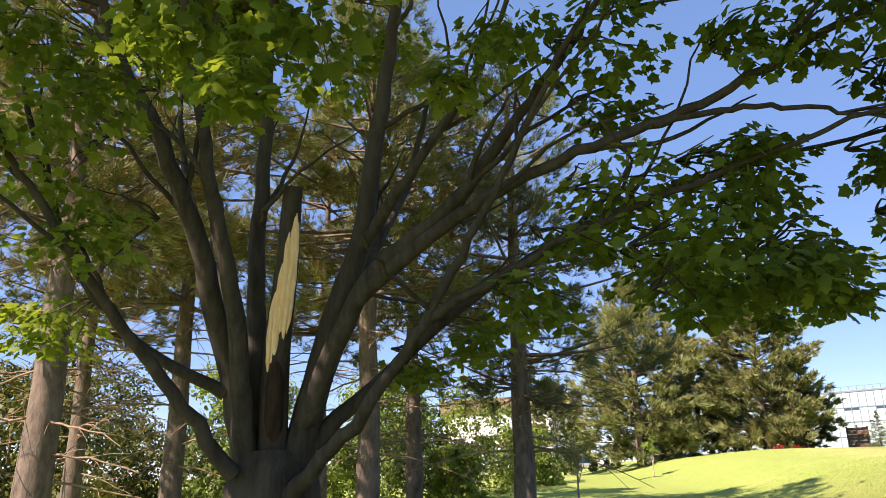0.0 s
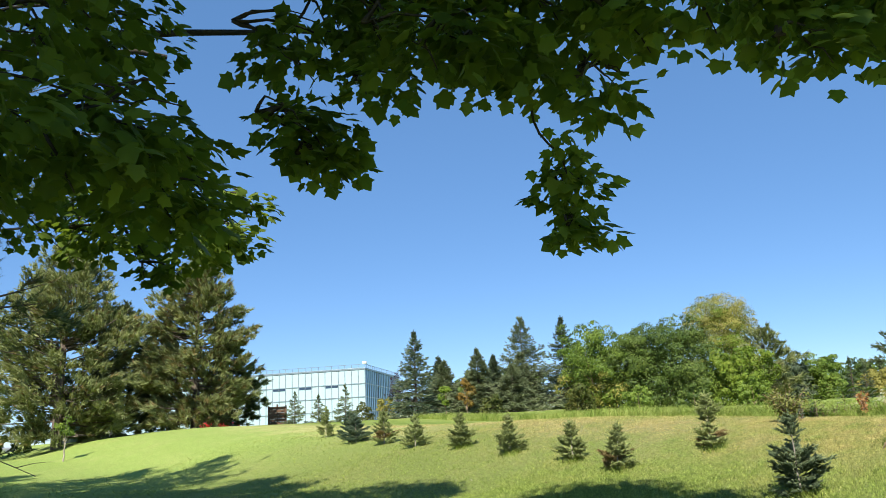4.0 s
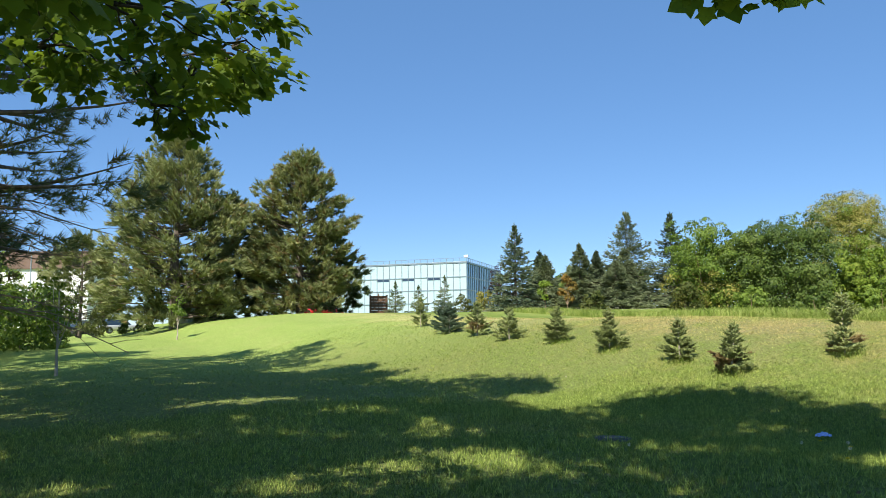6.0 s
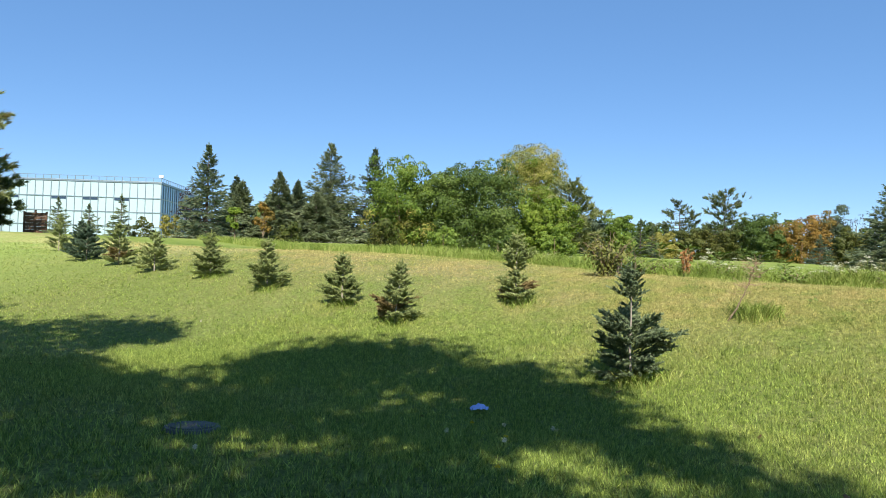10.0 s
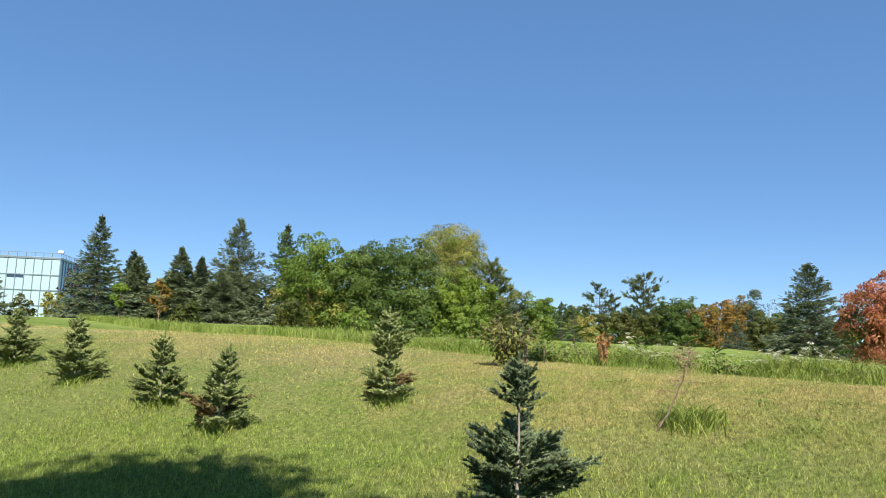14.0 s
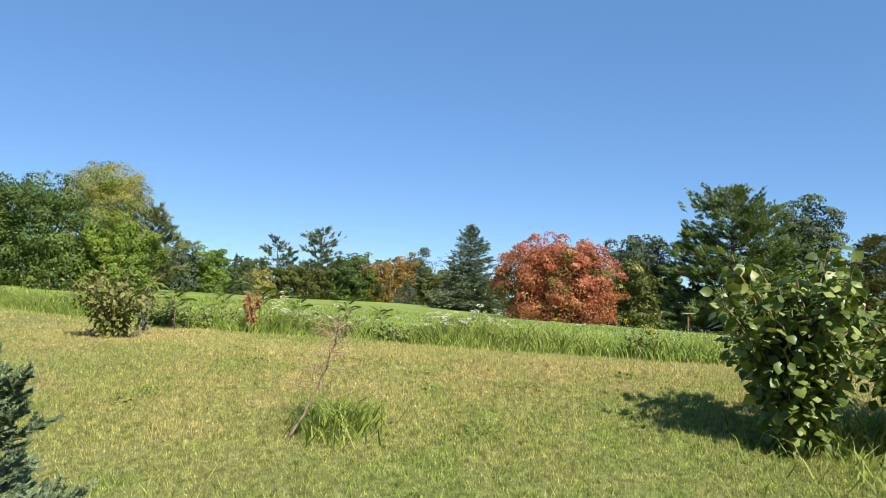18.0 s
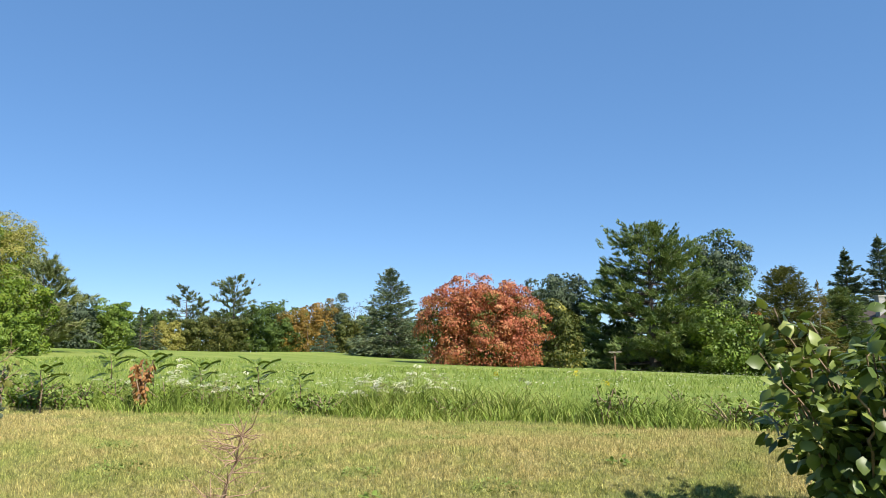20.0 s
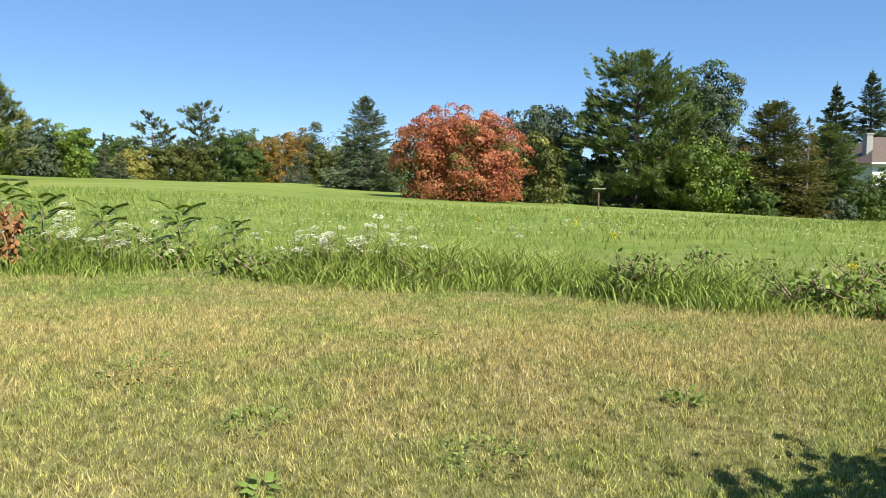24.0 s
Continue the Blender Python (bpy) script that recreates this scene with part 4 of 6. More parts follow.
broadleaf("poplar_tree", 76.5, 45.4, 11.8, 7.6, "tall yellowing poplar with a rounded crown", M_YELLOW, 98, lumps=44, leaves=20000, leaf=0.17, base=0.12, limbs=12, loose=0.22, second=(M_LIME, 0.35, 0.0, 1.0))
conifer("pine_tree", 67.2, 36.4, 6.3, 5.2, "green pine behind the thicket", M_PINE, base=0.1, whorls=11, per=7, along=20, kind="pine", size=0.7, seed=99, taper=0.5)
for k, (x, y, h, w, mt) in enumerate([(52.0, 45.0, 2.2, 3.0, M_OLIVE), (53.5, 40.0, 1.9, 3.4, M_GREEN), (55.0, 36.0, 1.8, 3.6, M_DEEP), (55.5, 31.5, 1.9, 3.4, M_GREEN), (47.0, 50.0, 1.6, 2.4, M_OLIVE)]):
    broadleaf("shrub", x, y, h, w, "leafy shrub along the thicket", mt, 100 + k, lumps=9, leaves=1300, leaf=0.2, base=0.0, category="shrub", group="shrubs along the thicket")

# ---- the far side of the meadow ----
LINE = "trees along the far side of the meadow"
for k, (x, y, h, w, mt, lb) in enumerate([
        (89.0, 48.5, 5.0, 6.0, M_GREEN, "green bushy tree at the end of the meadow"), (88.6, 44.6, 4.8, 4.4, M_GREYGREEN, "pale green tree at the end of the meadow"), (91.5, 42.4, 4.9, 4.4, M_GREEN, "green tree at the end of the meadow"),
        (104.6, 42.0, 3.4, 6.2, M_YELLOW, "low yellow-green bushes across the meadow"), (107.0, 38.5, 4.2, 6.4, M_OLIVE, "olive-green bushes across the meadow"), (106.5, 34.0, 4.0, 6.0, M_OLIVE, "dark olive bushes across the meadow"),
        (108.4, 30.2, 6.4, 6.6, M_DEEP, "dark green tree across the meadow"), (106.2, 25.0, 5.9, 8.0, M_ORANGE, "broad bush turning orange and yellow"), (112.2, 23.0, 7.0, 5.4, M_GREYGREEN, "pale green tree behind orange bushes"),
        (104.0, 28.0, 3.8, 6.5, M_DEEP, "dark green bushes across the meadow"), (104.0, 19.2, 4.2, 5.5, M_OLIVE, "olive-green bush across the meadow"), (110.0, 46.5, 4.5, 6.0, M_DEEP, "dark bushes at the corner of the meadow"),
        (96.0, 46.5, 3.6, 5.0, M_DEEP, "dark bushes at the corner of the meadow"), (112.0, 13.0, 4.6, 6.0, M_DEEP, "dark bushes behind the lone spruce")]):
    broadleaf("hedgerow_tree", x, y, h, w, lb, mt, 200 + k, lumps=16, leaves=5200, leaf=0.26, base=0.0, group=LINE, limbs=3)
for k, (x, y, h, w) in enumerate([(98.7, 44.6, 4.6, 2.6), (99.6, 42.8, 4.9, 2.4), (100.5, 41.6, 4.2, 2.4)]):
    conifer("spruce_tree", x, y, h, w, "dark narrow spruce across the meadow", M_DARKSPRUCE, base=0.02, whorls=14, per=6, along=10, size=0.45, seed=230 + k, group=LINE)
conifer("pine_tree", 110.6, 41.6, 8.0, 5.2, "open-crowned white pine above the bushes", M_PINEDARK, base=0.35, whorls=8, per=5, along=20, kind="pine", size=0.75, seed=240, group=LINE, ragged=0.4, taper=0.5)
conifer("pine_tree", 110.5, 35.4, 9.6, 6.6, "tall white pine with a ragged top", M_PINEDARK, base=0.12, whorls=11, per=6, along=26, kind="pine", size=0.8, seed=241, group=LINE, ragged=0.4, taper=0.5)
broadleaf("bare_tree", 114.8, 20.3, 7.3, 4.0, "bare grey tree behind the bushes", M_PURPLE, 243, lumps=12, leaves=260, leaf=0.2, base=0.15, limbs=12, bark=M_GREYTWIG)
conifer("blue_spruce", 98.1, 21.6, 3.3, 2.9, "small blue spruce before orange bushes", M_BLUE, base=0.02, whorls=13, per=7, along=12, size=0.4, seed=244)
conifer("spruce_tree", 83.9, 13.1, 8.3, 6.8, "lone dense green spruce by the meadow", M_SPRUCE, base=0.02, whorls=22, per=10, along=44, size=0.5, seed=245, taper=0.45, ragged=0.12, brown=(M_DARKSPRUCE, 0.4, 1.0))
conifer("spruce_tree", 90.0, 15.4, 5.0, 3.4, "dark spruce behind a lone spruce", M_DARKSPRUCE, base=0.02, whorls=14, per=7, along=14, size=0.5, seed=246)
broadleaf("red_maple", 65.6, 5.4, 5.5, 9.4, "broad maple turned bright red and orange", M_RED, 250, lumps=54, leaves=32000, leaf=0.17, base=0.0, second=(M_OLIVE, 0.32, 0.0, 0.85), limbs=14, bark=M_GREYTWIG, loose=0.18)
broadleaf("broad_tree", 71.5, -0.6, 4.7, 4.4, "small yellowing green tree beside the red maple", M_OLIVE, 251, lumps=12, leaves=3000, leaf=0.26, base=0.02, second=(M_YELLOW, 0.3, 0.0, 1.0))
broadleaf("oak_tree", 83.5, -2.8, 9.0, 7.2, "grey-green oak with an open crown", M_GREYGREEN, 252, lumps=22, leaves=6500, leaf=0.3, base=0.12, limbs=10)
broadleaf("purple_bush", 75.5, 0.2, 2.2, 2.6, "dark purple bush below the oak", M_PURPLE, 253, lumps=9, leaves=1500, leaf=0.2, base=0.0, category="bush")
conifer("white_pine", 79.3, -9.8, 12.3, 12.0, "huge dense white pine with layered boughs", M_PINEGREEN, jitter=0.12, base=0.03, whorls=14, per=13, along=130, kind="layered", size=0.66, seed=254, taper=0.55, ragged=0.16, trunk_r=0.32, brown=(M_LIME, 0.05, 0.6))
broadleaf("broad_tree", 88.0, -18.4, 13.8, 7.2, "tall grey-green tree behind a huge white pine", M_GREYGREEN, 255, lumps=34, leaves=12000, leaf=0.28, base=0.2, limbs=12, second=(M_DEEP, 0.3, 0.0, 1.0))
broadleaf("broad_tree", 77.2, -14.6, 5.7, 6.6, "rounded bright green tree before the pines", M_GREEN, 256, lumps=18, leaves=5000, leaf=0.28, base=0.0)
broadleaf("broad_tree", 84.0, -8.0, 4.5, 6.0, "dark undergrowth below the oak", M_DEEP, 257, lumps=14, leaves=2600, leaf=0.28, base=0.0)
broadleaf("broad_tree", 92.0, -22.5, 9.0, 5.0, "tree turning rusty red behind conifers", M_RUST, 258, lumps=12, leaves=2600, leaf=0.3, base=0.1)
conifer("cedar_tree", 79.0, -21.3, 9.4, 8.4, "broad dense olive-green cedar", M_CEDAR, base=0.01, whorls=26, per=12, along=66, size=0.5, seed=259, taper=0.35, ragged=0.1)
conifer("larch_tree", 76.6, -22.9, 8.0, 4.8, "yellowing larch with a pale trunk", M_LARCH, base=0.05, whorls=18, per=6, along=16, size=0.42, seed=260, taper=0.7, bark=M_GREYTWIG, trunk_r=0.09)
conifer("cedar_tree", 80.8, -27.0, 8.0, 6.0, "rounded green cedar by the house", M_PINEGREEN, base=0.01, whorls=22, per=12, along=60, size=0.5, seed=261, taper=0.3, ragged=0.1)
for k, (x, y, h, w) in enumerate([(100.6, -38.3, 14.4, 7.0), (101.5, -42.8, 16.0, 8.5), (103.5, -47.8, 15.6, 8.5)]):
    conifer("spruce_tree", x, y, h, w, "tall dark spruce behind the house", M_DARKSPRUCE, base=0.1, whorls=20, per=9, along=50, size=0.75, seed=262 + k, group="spruces behind the house", taper=0.7, ragged=0.25)
for k, (x, y, h, w, mt) in enumerate([(78.6, -28.8, 2.6, 4.2, M_DEEP), (79.5, -32.0, 3.4, 5.0, M_DEEP), (80.5, -36.0, 3.6, 6.0, M_DEEP), (82.0, -33.5, 4.6, 6.4, M_DEEP), (76.5, -25.0, 1.8, 3.6, M_GREYGREEN), (76.0, -18.5, 2.2, 4.4, M_DEEP), (80.5, -5.0, 2.4, 4.4, M_DEEP), (78.0, -12.0, 2.0, 5.0, M_DEEP)]):
    broadleaf("bush", x, y, h, w, "dark clipped bush along the gardens", mt, 270 + k, lumps=14, leaves=4200, leaf=0.24, base=0.0, category="bush", group="bushes along the gardens", trunk=False)

# woods that close the view behind the front row
for k, (x, y, h, w) in enumerate([(118, 60, 6, 12), (120, 50, 5.5, 12), (122, 40, 6, 12), (122, 30, 6, 12), (122, 20, 5.5, 12), (120, 10, 6, 12), (112, 2, 6, 12), (104, -6, 7, 12), (100, -16, 7, 12), (100, -27, 7, 12), (74, 62, 5, 10), (82, 54, 5, 10), (68, 68, 5.5, 10), (58, 64, 4.5, 9), (94, 52, 5, 10)]):
    broadleaf("background_tree", x, y, h, w, "dark woodland tree behind the front row", M_DEEP, 330 + k, lumps=14, leaves=1500, leaf=0.5, base=0.0, group="woods behind the front row", trunk=False)

# bushes behind the grove and by the lawn edge
for k, (x, y, h, w, mt) in enumerate([(3.2, 42.0, 5.4, 5.4, M_GREEN), (0.0, 39.0, 5.0, 5.0, M_DEEP), (-4.5, 41.0, 4.2, 5.5, M_GREEN), (6.2, 47.0, 3.6, 4.5, M_GREEN), (-9.0, 38.0, 4.0, 5.0, M_DEEP), (-13.5, 40.0, 5.0, 6.0, M_OLIVE), (2.2, 34.5, 2.6, 3.0, M_LIME)]):
    broadleaf("hedge_bush", x, y, h, w, "leafy green bush behind the pine grove", mt, 290 + k, lumps=13, leaves=3600, leaf=0.2, base=0.0, category="bush", group="bushes behind the grove")
for k, (x, y, h, w, mt) in enumerate([(-20, 46, 9, 9, M_OLIVE), (-12, 52, 9, 9, M_GREEN), (-28, 40, 9, 9, M_OLIVE), (-3, 56, 8, 8, M_GREEN), (-34, 30, 9, 9, M_GREEN), (-17, 34, 7, 8, M_OLIVE), (-24, 27, 8, 8, M_GREEN)]):
    broadleaf("woodland_tree", x, y, h, w, "tall leafy tree beyond the pine grove", mt, 350 + k, lumps=20, leaves=4200, leaf=0.3, base=0.0, group="trees beyond the grove")
for k, (x, y, h, w) in enumerate([(16.0, 76.0, 1.6, 5.0), (22.0, 75.0, 1.6, 5.0), (27.5, 72.0, 1.8, 5.0), (9.0, 80.0, 1.6, 5.0)]):
    broadleaf("undergrowth", x, y, h, w, "dark low undergrowth below the pines", M_DEEP, 360 + k, lumps=10, leaves=900, leaf=0.22, base=0.0, category="shrub", group="undergrowth below the pines", trunk=False)
broadleaf("young_tree", 6.8, 30.8, 3.3, 1.5, "staked young tree with yellow leaves on the lawn", M_LIME, 298, lumps=8, leaves=420, leaf=0.13, base=0.42, bark=M_GREYTWIG, limbs=7)
broadleaf("young_tree", 14.4, 50.5, 2.9, 1.0, "slender young tree before the big pines", M_GREEN, 299, lumps=8, leaves=380, leaf=0.14, base=0.4, bark=M_GREYTWIG)


# ---- buildings ----
# sky reflection on the long face, shade on the short, put into colour
M_GLASS = plain_mat("pale_glazing", (0.39, 0.51, 0.54), 0.12, 0.7, 0.0, 0.06, 0.4)
M_GLASSSHADE = plain_mat("shaded_glazing", (0.20, 0.32, 0.44), 0.12, 0.7, 0.0, 0.08, 0.4)
M_DARKGLASS = plain_mat("dark_glazing", (0.03, 0.05, 0.08), 0.08, 0.8, 0.0, 0.1, 0.4)
M_MULLION = plain_mat("grey_mullion", (0.24, 0.29, 0.32), 0.4, 0.5, 0.6)
M_FASCIA = plain_mat("brown_fascia", (0.16, 0.10, 0.075), 0.7)
M_WHITE = plain_mat("white_siding", (0.74, 0.73, 0.70), 0.6, 0.3, 0.0, 0.08, 1.5)
M_ROOF = plain_mat("brown_shingle", (0.14, 0.105, 0.085), 0.9, 0.2, 0.0, 0.3, 6.0)
M_BRICK = plain_mat("red_brick", (0.30, 0.13, 0.09), 0.85, 0.2, 0.0, 0.3, 5.0)
M_TIMBER = plain_mat("weathered_timber", (0.17, 0.10, 0.065), 0.85, 0.2, 0.0, 0.3, 5.0)
M_STONE = plain_mat("grey_concrete", (0.32, 0.31, 0.29), 0.9, 0.2, 0.0, 0.25, 6.0)
M_ASPHALT = plain_mat("asphalt", (0.06, 0.06, 0.062), 0.9, 0.2, 0.0, 0.3, 2.0)


def glass_building():
    """A curtain-walled block: each glazed pane, the mullions, the bands and the parapet posts are parts."""
    turn = math.degrees(math.atan2(0.756, -0.65))
    t = thing("glass_building", pose(79.0, 118.6, 3.2, 0, 0, turn), "long pale glass office building with dark mullions", "building")
    L, W, zs = 46.0, 26.0, (0.0, 3.7, 6.1, 8.5, 11.0)
    pitch = 46.0 / 36
    part("core", box("core", 0.25, L - 0.25, 0.25 - W, -0.25, 0, 11.0, M_MULLION), t)
    part("roof_slab", box("roof_slab", -0.1, L + 0.1, -W - 0.1, 0.1, 11.0, 11.35, M_MULLION, 0.03), t)
    # glazed panes on the two faces that are seen (the long face is y = 0, the short one x = 0)
    for r in range(4):
        z0, z1 = zs[r], zs[r + 1]
        me = box("pane", 0.05, pitch - 0.05, -0.06, 0.0, z0 + 0.06, z1 - 0.06, M_GLASS)
        for c in range(36):
            part("pane", me, t, at=Matrix.Translation((c * pitch, 0.0, 0)))
    ps = W / 20
    for r in range(4):
        z0, z1 = zs[r], zs[r + 1]
        side_me = box("pane", 0.0, 0.06, -ps + 0.05, -0.05, z0 + 0.06, z1 - 0.06, M_GLASSSHADE)
        dk = box("pane", 0.0, 0.06, -ps + 0.05, -0.05, z0 + 0.06, z1 - 0.06, M_DARKGLASS)
        for c in range(20):
            part("pane", dk if c == 6 else side_me, t, at=Matrix.Translation((0.0, -c * ps, 0)))
    fin = box("mullion", -0.055, 0.055, -0.04, 0.09, 0, 11.0, M_MULLION)
    for c in range(37):
        part("mullion", fin, t, at=Matrix.Translation((c * pitch, 0, 0)))
    fin = box("mullion", -0.09, 0.04, -0.045, 0.045, 0, 11.0, M_MULLION)
    for c in range(21):
        part("mullion", fin, t, at=Matrix.Translation((0, -c * ps, 0)))
    for z in zs[1:4]:
        part("band", box("band", -0.1, L, 0.0, 0.1, z - 0.075, z + 0.075, M_MULLION), t)
        part("band", box("band", -0.1, 0.0, -W, 0.1, z - 0.075, z + 0.075, M_MULLION), t)
    for c in (4, 8, 12, 18, 23, 28):
        part("window", box("window", c * pitch + 0.1, (c + 2) * pitch - 0.1, 0.02, 0.05, 8.0, 8.42, M_DARKGLASS), t)
    post = box("parapet_post", -0.04, 0.04, -0.04, 0.04, 11.35, 12.0, M_MULLION)
    for c in range(37):
        part("parapet_post", post, t, at=Matrix.Translation((c * pitch, 0, 0)))
    for c in range(1, 21):
        part("parapet_post", post, t, at=Matrix.Translation((0, -c * ps, 0)))
    part("parapet_rail", box("parapet_rail", -0.05, L, -0.03, 0.03, 11.95, 12.02, M_MULLION), t)
    part("parapet_rail", box("parapet_rail", -0.03, 0.03, -W, -0.05, 11.95, 12.02, M_MULLION), t)
    part("camera_box", box("camera_box", -0.3, 0.5, -0.5, 0.0, 12.05, 12.5, M_WHITE, 0.08), t)


glass_building()


def low_building():
    t = thing("low_building", pose(4.0, 127.5, 2.4, 0, 0, -28.0), "flat-roofed shop with a deep brown fascia", "building")
    part("wall", box("wall", -6, 13.6, 0.4, 14, 0, 9.0, M_WHITE), t)
    part("fascia", box("fascia", -6.5, 14.2, 0, 14.4, 8.9, 11.4, M_FASCIA, 0.04), t)
    for c in range(5):
        part("window", box("window", -4.5 + c * 3.1, -2.4 + c * 3.1, 0.32, 0.44, 1.0, 4.4, M_DARKGLASS), t)
    part("lamp_pole", box("lamp_pole", 6.2, 6.32, -1.2, -1.08, 0, 12.6, M_MULLION), t)


low_building()


def house():
    t = thing("house", pose(88.2, -35.2, ground_z(87, -35), 0, 0, -82.0), "white two-storey house with a brown hipped roof", "house")
    L, W, H = 13.0, 8.5, 5.4
    bm = box_bm(bmesh.new(), 0, L, 0, W, 0, H)
    part("wall", bm_mesh("wall", bm, M_WHITE), t)
    bm = bmesh.new()
    e = 0.55
    vs = [bm.verts.new(v) for v in [(-e, -e, H - 0.1), (L + e, -e, H - 0.1), (L + e, W + e, H - 0.1), (-e, W + e, H - 0.1), (3.4, W / 2, H + 2.7), (L - 3.4, W / 2, H + 2.7)]]
    for f in ((0, 1, 5, 4), (1, 2, 5), (2, 3, 4, 5), (3, 0, 4), (3, 2, 1, 0)):
        bm.faces.new([vs[i] for i in f])
    roof = part("roof", bm_mesh("roof", bm, M_ROOF), t)
    part("gutter", box("gutter", -e - 0.08, L + e + 0.08, -e - 0.1, -e, H - 0.22, H - 0.06, M_WHITE, 0.02), t)
    ch = part("chimney", box("chimney", 0.7, 1.4, 1.8, 2.4, 0, H + 2.75, M_STONE, 0.03), t)
    part("chimney_cap", box("chimney_cap", 0.62, 1.48, 1.72, 2.48, H + 2.75, H + 2.9, M_STONE, 0.02), ch)
    for k, (x, z) in enumerate([(2.6, 3.4), (5.4, 3.4), (8.2, 3.4), (2.6, 0.9), (6.4, 0.9), (9.4, 0.9)]):
        w = part("window", box("window", x, x + 1.3, -0.05, 0.1, z, z + 1.3, M_DARKGLASS), t)
        for a, b, c, d in ((-0.1, 1.4, -0.1, 0), (-0.1, 1.4, 1.3, 1.4), (-0.1, 0, 0, 1.3), (1.3, 1.4, 0, 1.3), (0.62, 0.68, 0, 1.3)):
            part("frame", box("frame", x + a, x + b, -0.1, 0.08, z + c, z + d, M_WHITE), w)


house()


def timber_shed():
    t = thing("timber_fence", pose(33.5, 64.2, ground_z(33.5, 64.2), 0, 0, -38), "brown timber screen fence with posts", "fence")
    for k in range(3):
        part("post", box("post", k * 0.75, k * 0.75 + 0.12, -0.06, 0.06, 0, 1.75 + 0.12 * (k % 2), M_TIMBER, 0.01), t)
    for k in range(6):
        part("rail", box("rail", 0, 1.62, -0.02, 0.02, 0.12 + k * 0.26, 0.37 + k * 0.26, M_TIMBER), t)


timber_shed()


def car(x, y, turn, paint, label, tall=1.45, long=4.4, name="parked_car"):
    t = thing(name, pose(x, y, ground_z(x, y) + 0.02, 0, 0, turn), label, "car", "parked cars")
    bm = box_bm(bmesh.new(), -long / 2, long / 2, -0.88, 0.88, 0.32, 0.86, 0.14)
    part("body", bm_mesh("body", bm, paint, True), t)
    bm = bmesh.new()
    vs = [bm.verts.new(v) for y_ in (-0.78, 0.78) for v in [(-long * 0.42, y_, 0.84), (long * 0.22, y_, 0.84), (long * 0.08, y_ * 0.86, tall), (-long * 0.33, y_ * 0.86, tall)]]
    for f in ((0, 1, 2, 3), (7, 6, 5, 4), (0, 4, 5, 1), (1, 5, 6, 2), (2, 6, 7, 3), (3, 7, 4, 0)):
        bm.faces.new([vs[i] for i in f])
    part("windows", bm_mesh("windows", bm, M_DARKGLASS), t, "dark car glass")
    part("roof", box("roof", -long * 0.32, long * 0.07, -0.66, 0.66, tall - 0.02, tall + 0.03, paint, 0.02), t)
    for sx in (-0.31, 0.31):
        for sy in (-0.84, 0.84):
            bm = bmesh.new()
            bmesh.ops.create_cone(bm, cap_ends=True, segments=18, radius1=0.33, radius2=0.33, depth=0.2, matrix=pose(sx * long, sy, 0.33, 90, 0, 0))
            w = part("wheel", bm_mesh("wheel", bm, M_ASPHALT), t)
            bm = bmesh.new()
            bmesh.ops.create_cone(bm, cap_ends=True, segments=14, radius1=0.2, radius2=0.18, depth=0.22, matrix=pose(sx * long, sy, 0.33, 90, 0, 0))
            part("rim", bm_mesh("rim", bm, M_MULLION), w)
    for sy in (-0.6, 0.6):
        part("headlight", box("headlight", long / 2 - 0.06, long / 2 + 0.01, sy - 0.16, sy + 0.16, 0.6, 0.74, M_WHITE, 0.02), t)


M_REDPAINT = plain_mat("red_car_paint", (0.42, 0.03, 0.025), 0.25, 0.6, 0.0, 0.05)
M_DARKPAINT = plain_mat("dark_car_paint", (0.05, 0.05, 0.06), 0.25, 0.6, 0.0, 0.05)
M_SILVER = plain_mat("silver_car_paint", (0.5, 0.5, 0.5), 0.3, 0.6, 0.3, 0.05)
car(12.3, 88.0, 60, M_DARKPAINT, "dark parked pickup seen beyond the crest", 1.7, 5.2)
car(9.6, 89.0, 65, M_REDPAINT, "red parked car seen beyond the crest")
car(15.8, 86.0, 20, M_SILVER, "silver parked car below the pines")
car(33.8, 76.0, 20, M_REDPAINT, "red parked car behind the timber fence")
car(24.0, 82.0, 10, M_SILVER, "silver parked car behind the pines")


def kiosk():
    t = thing("white_kiosk", pose(19.6, 73.0, ground_z(19.6, 73), 0, 0, -18), "small white hut with windows behind the pines", "hut")
    part("wall", box("wall", -1.3, 1.3, 0, 2.2, 0, 2.5, M_WHITE), t)
    part("roof", box("roof", -1.5, 1.5, -0.2, 2.4, 2.5, 2.65, M_MULLION, 0.02), t)
    part("window", box("window", -0.9, -0.1, -0.03, 0.03, 1.0, 1.9, M_DARKGLASS), t)
    part("door", box("door", 0.2, 0.95, -0.03, 0.03, 0.05, 2.05, M_GLASS), t)


kiosk()


def bird_table():
    x, y = 57.2, -1.6
    t = thing("bird_table", (x, y, ground_z(x, y)), "wooden bird table on a thin post", "bird table")
    part("post", box("post", -0.04, 0.04, -0.04, 0.04, 0, 1.1, M_TIMBER), t)
    part("tray", box("tray", -0.2, 0.2, -0.34, 0.34, 1.1, 1.15, M_GREYTWIG, 0.01), t)


bird_table()


# ---- the planted spruces ----
SHOOT = [shoot(76, 0.042, s, 0.2) for s in (21, 22, 23)]
SHOOT_LOW = [shoot(30, 0.055, s, 0.24) for s in (24, 25)]


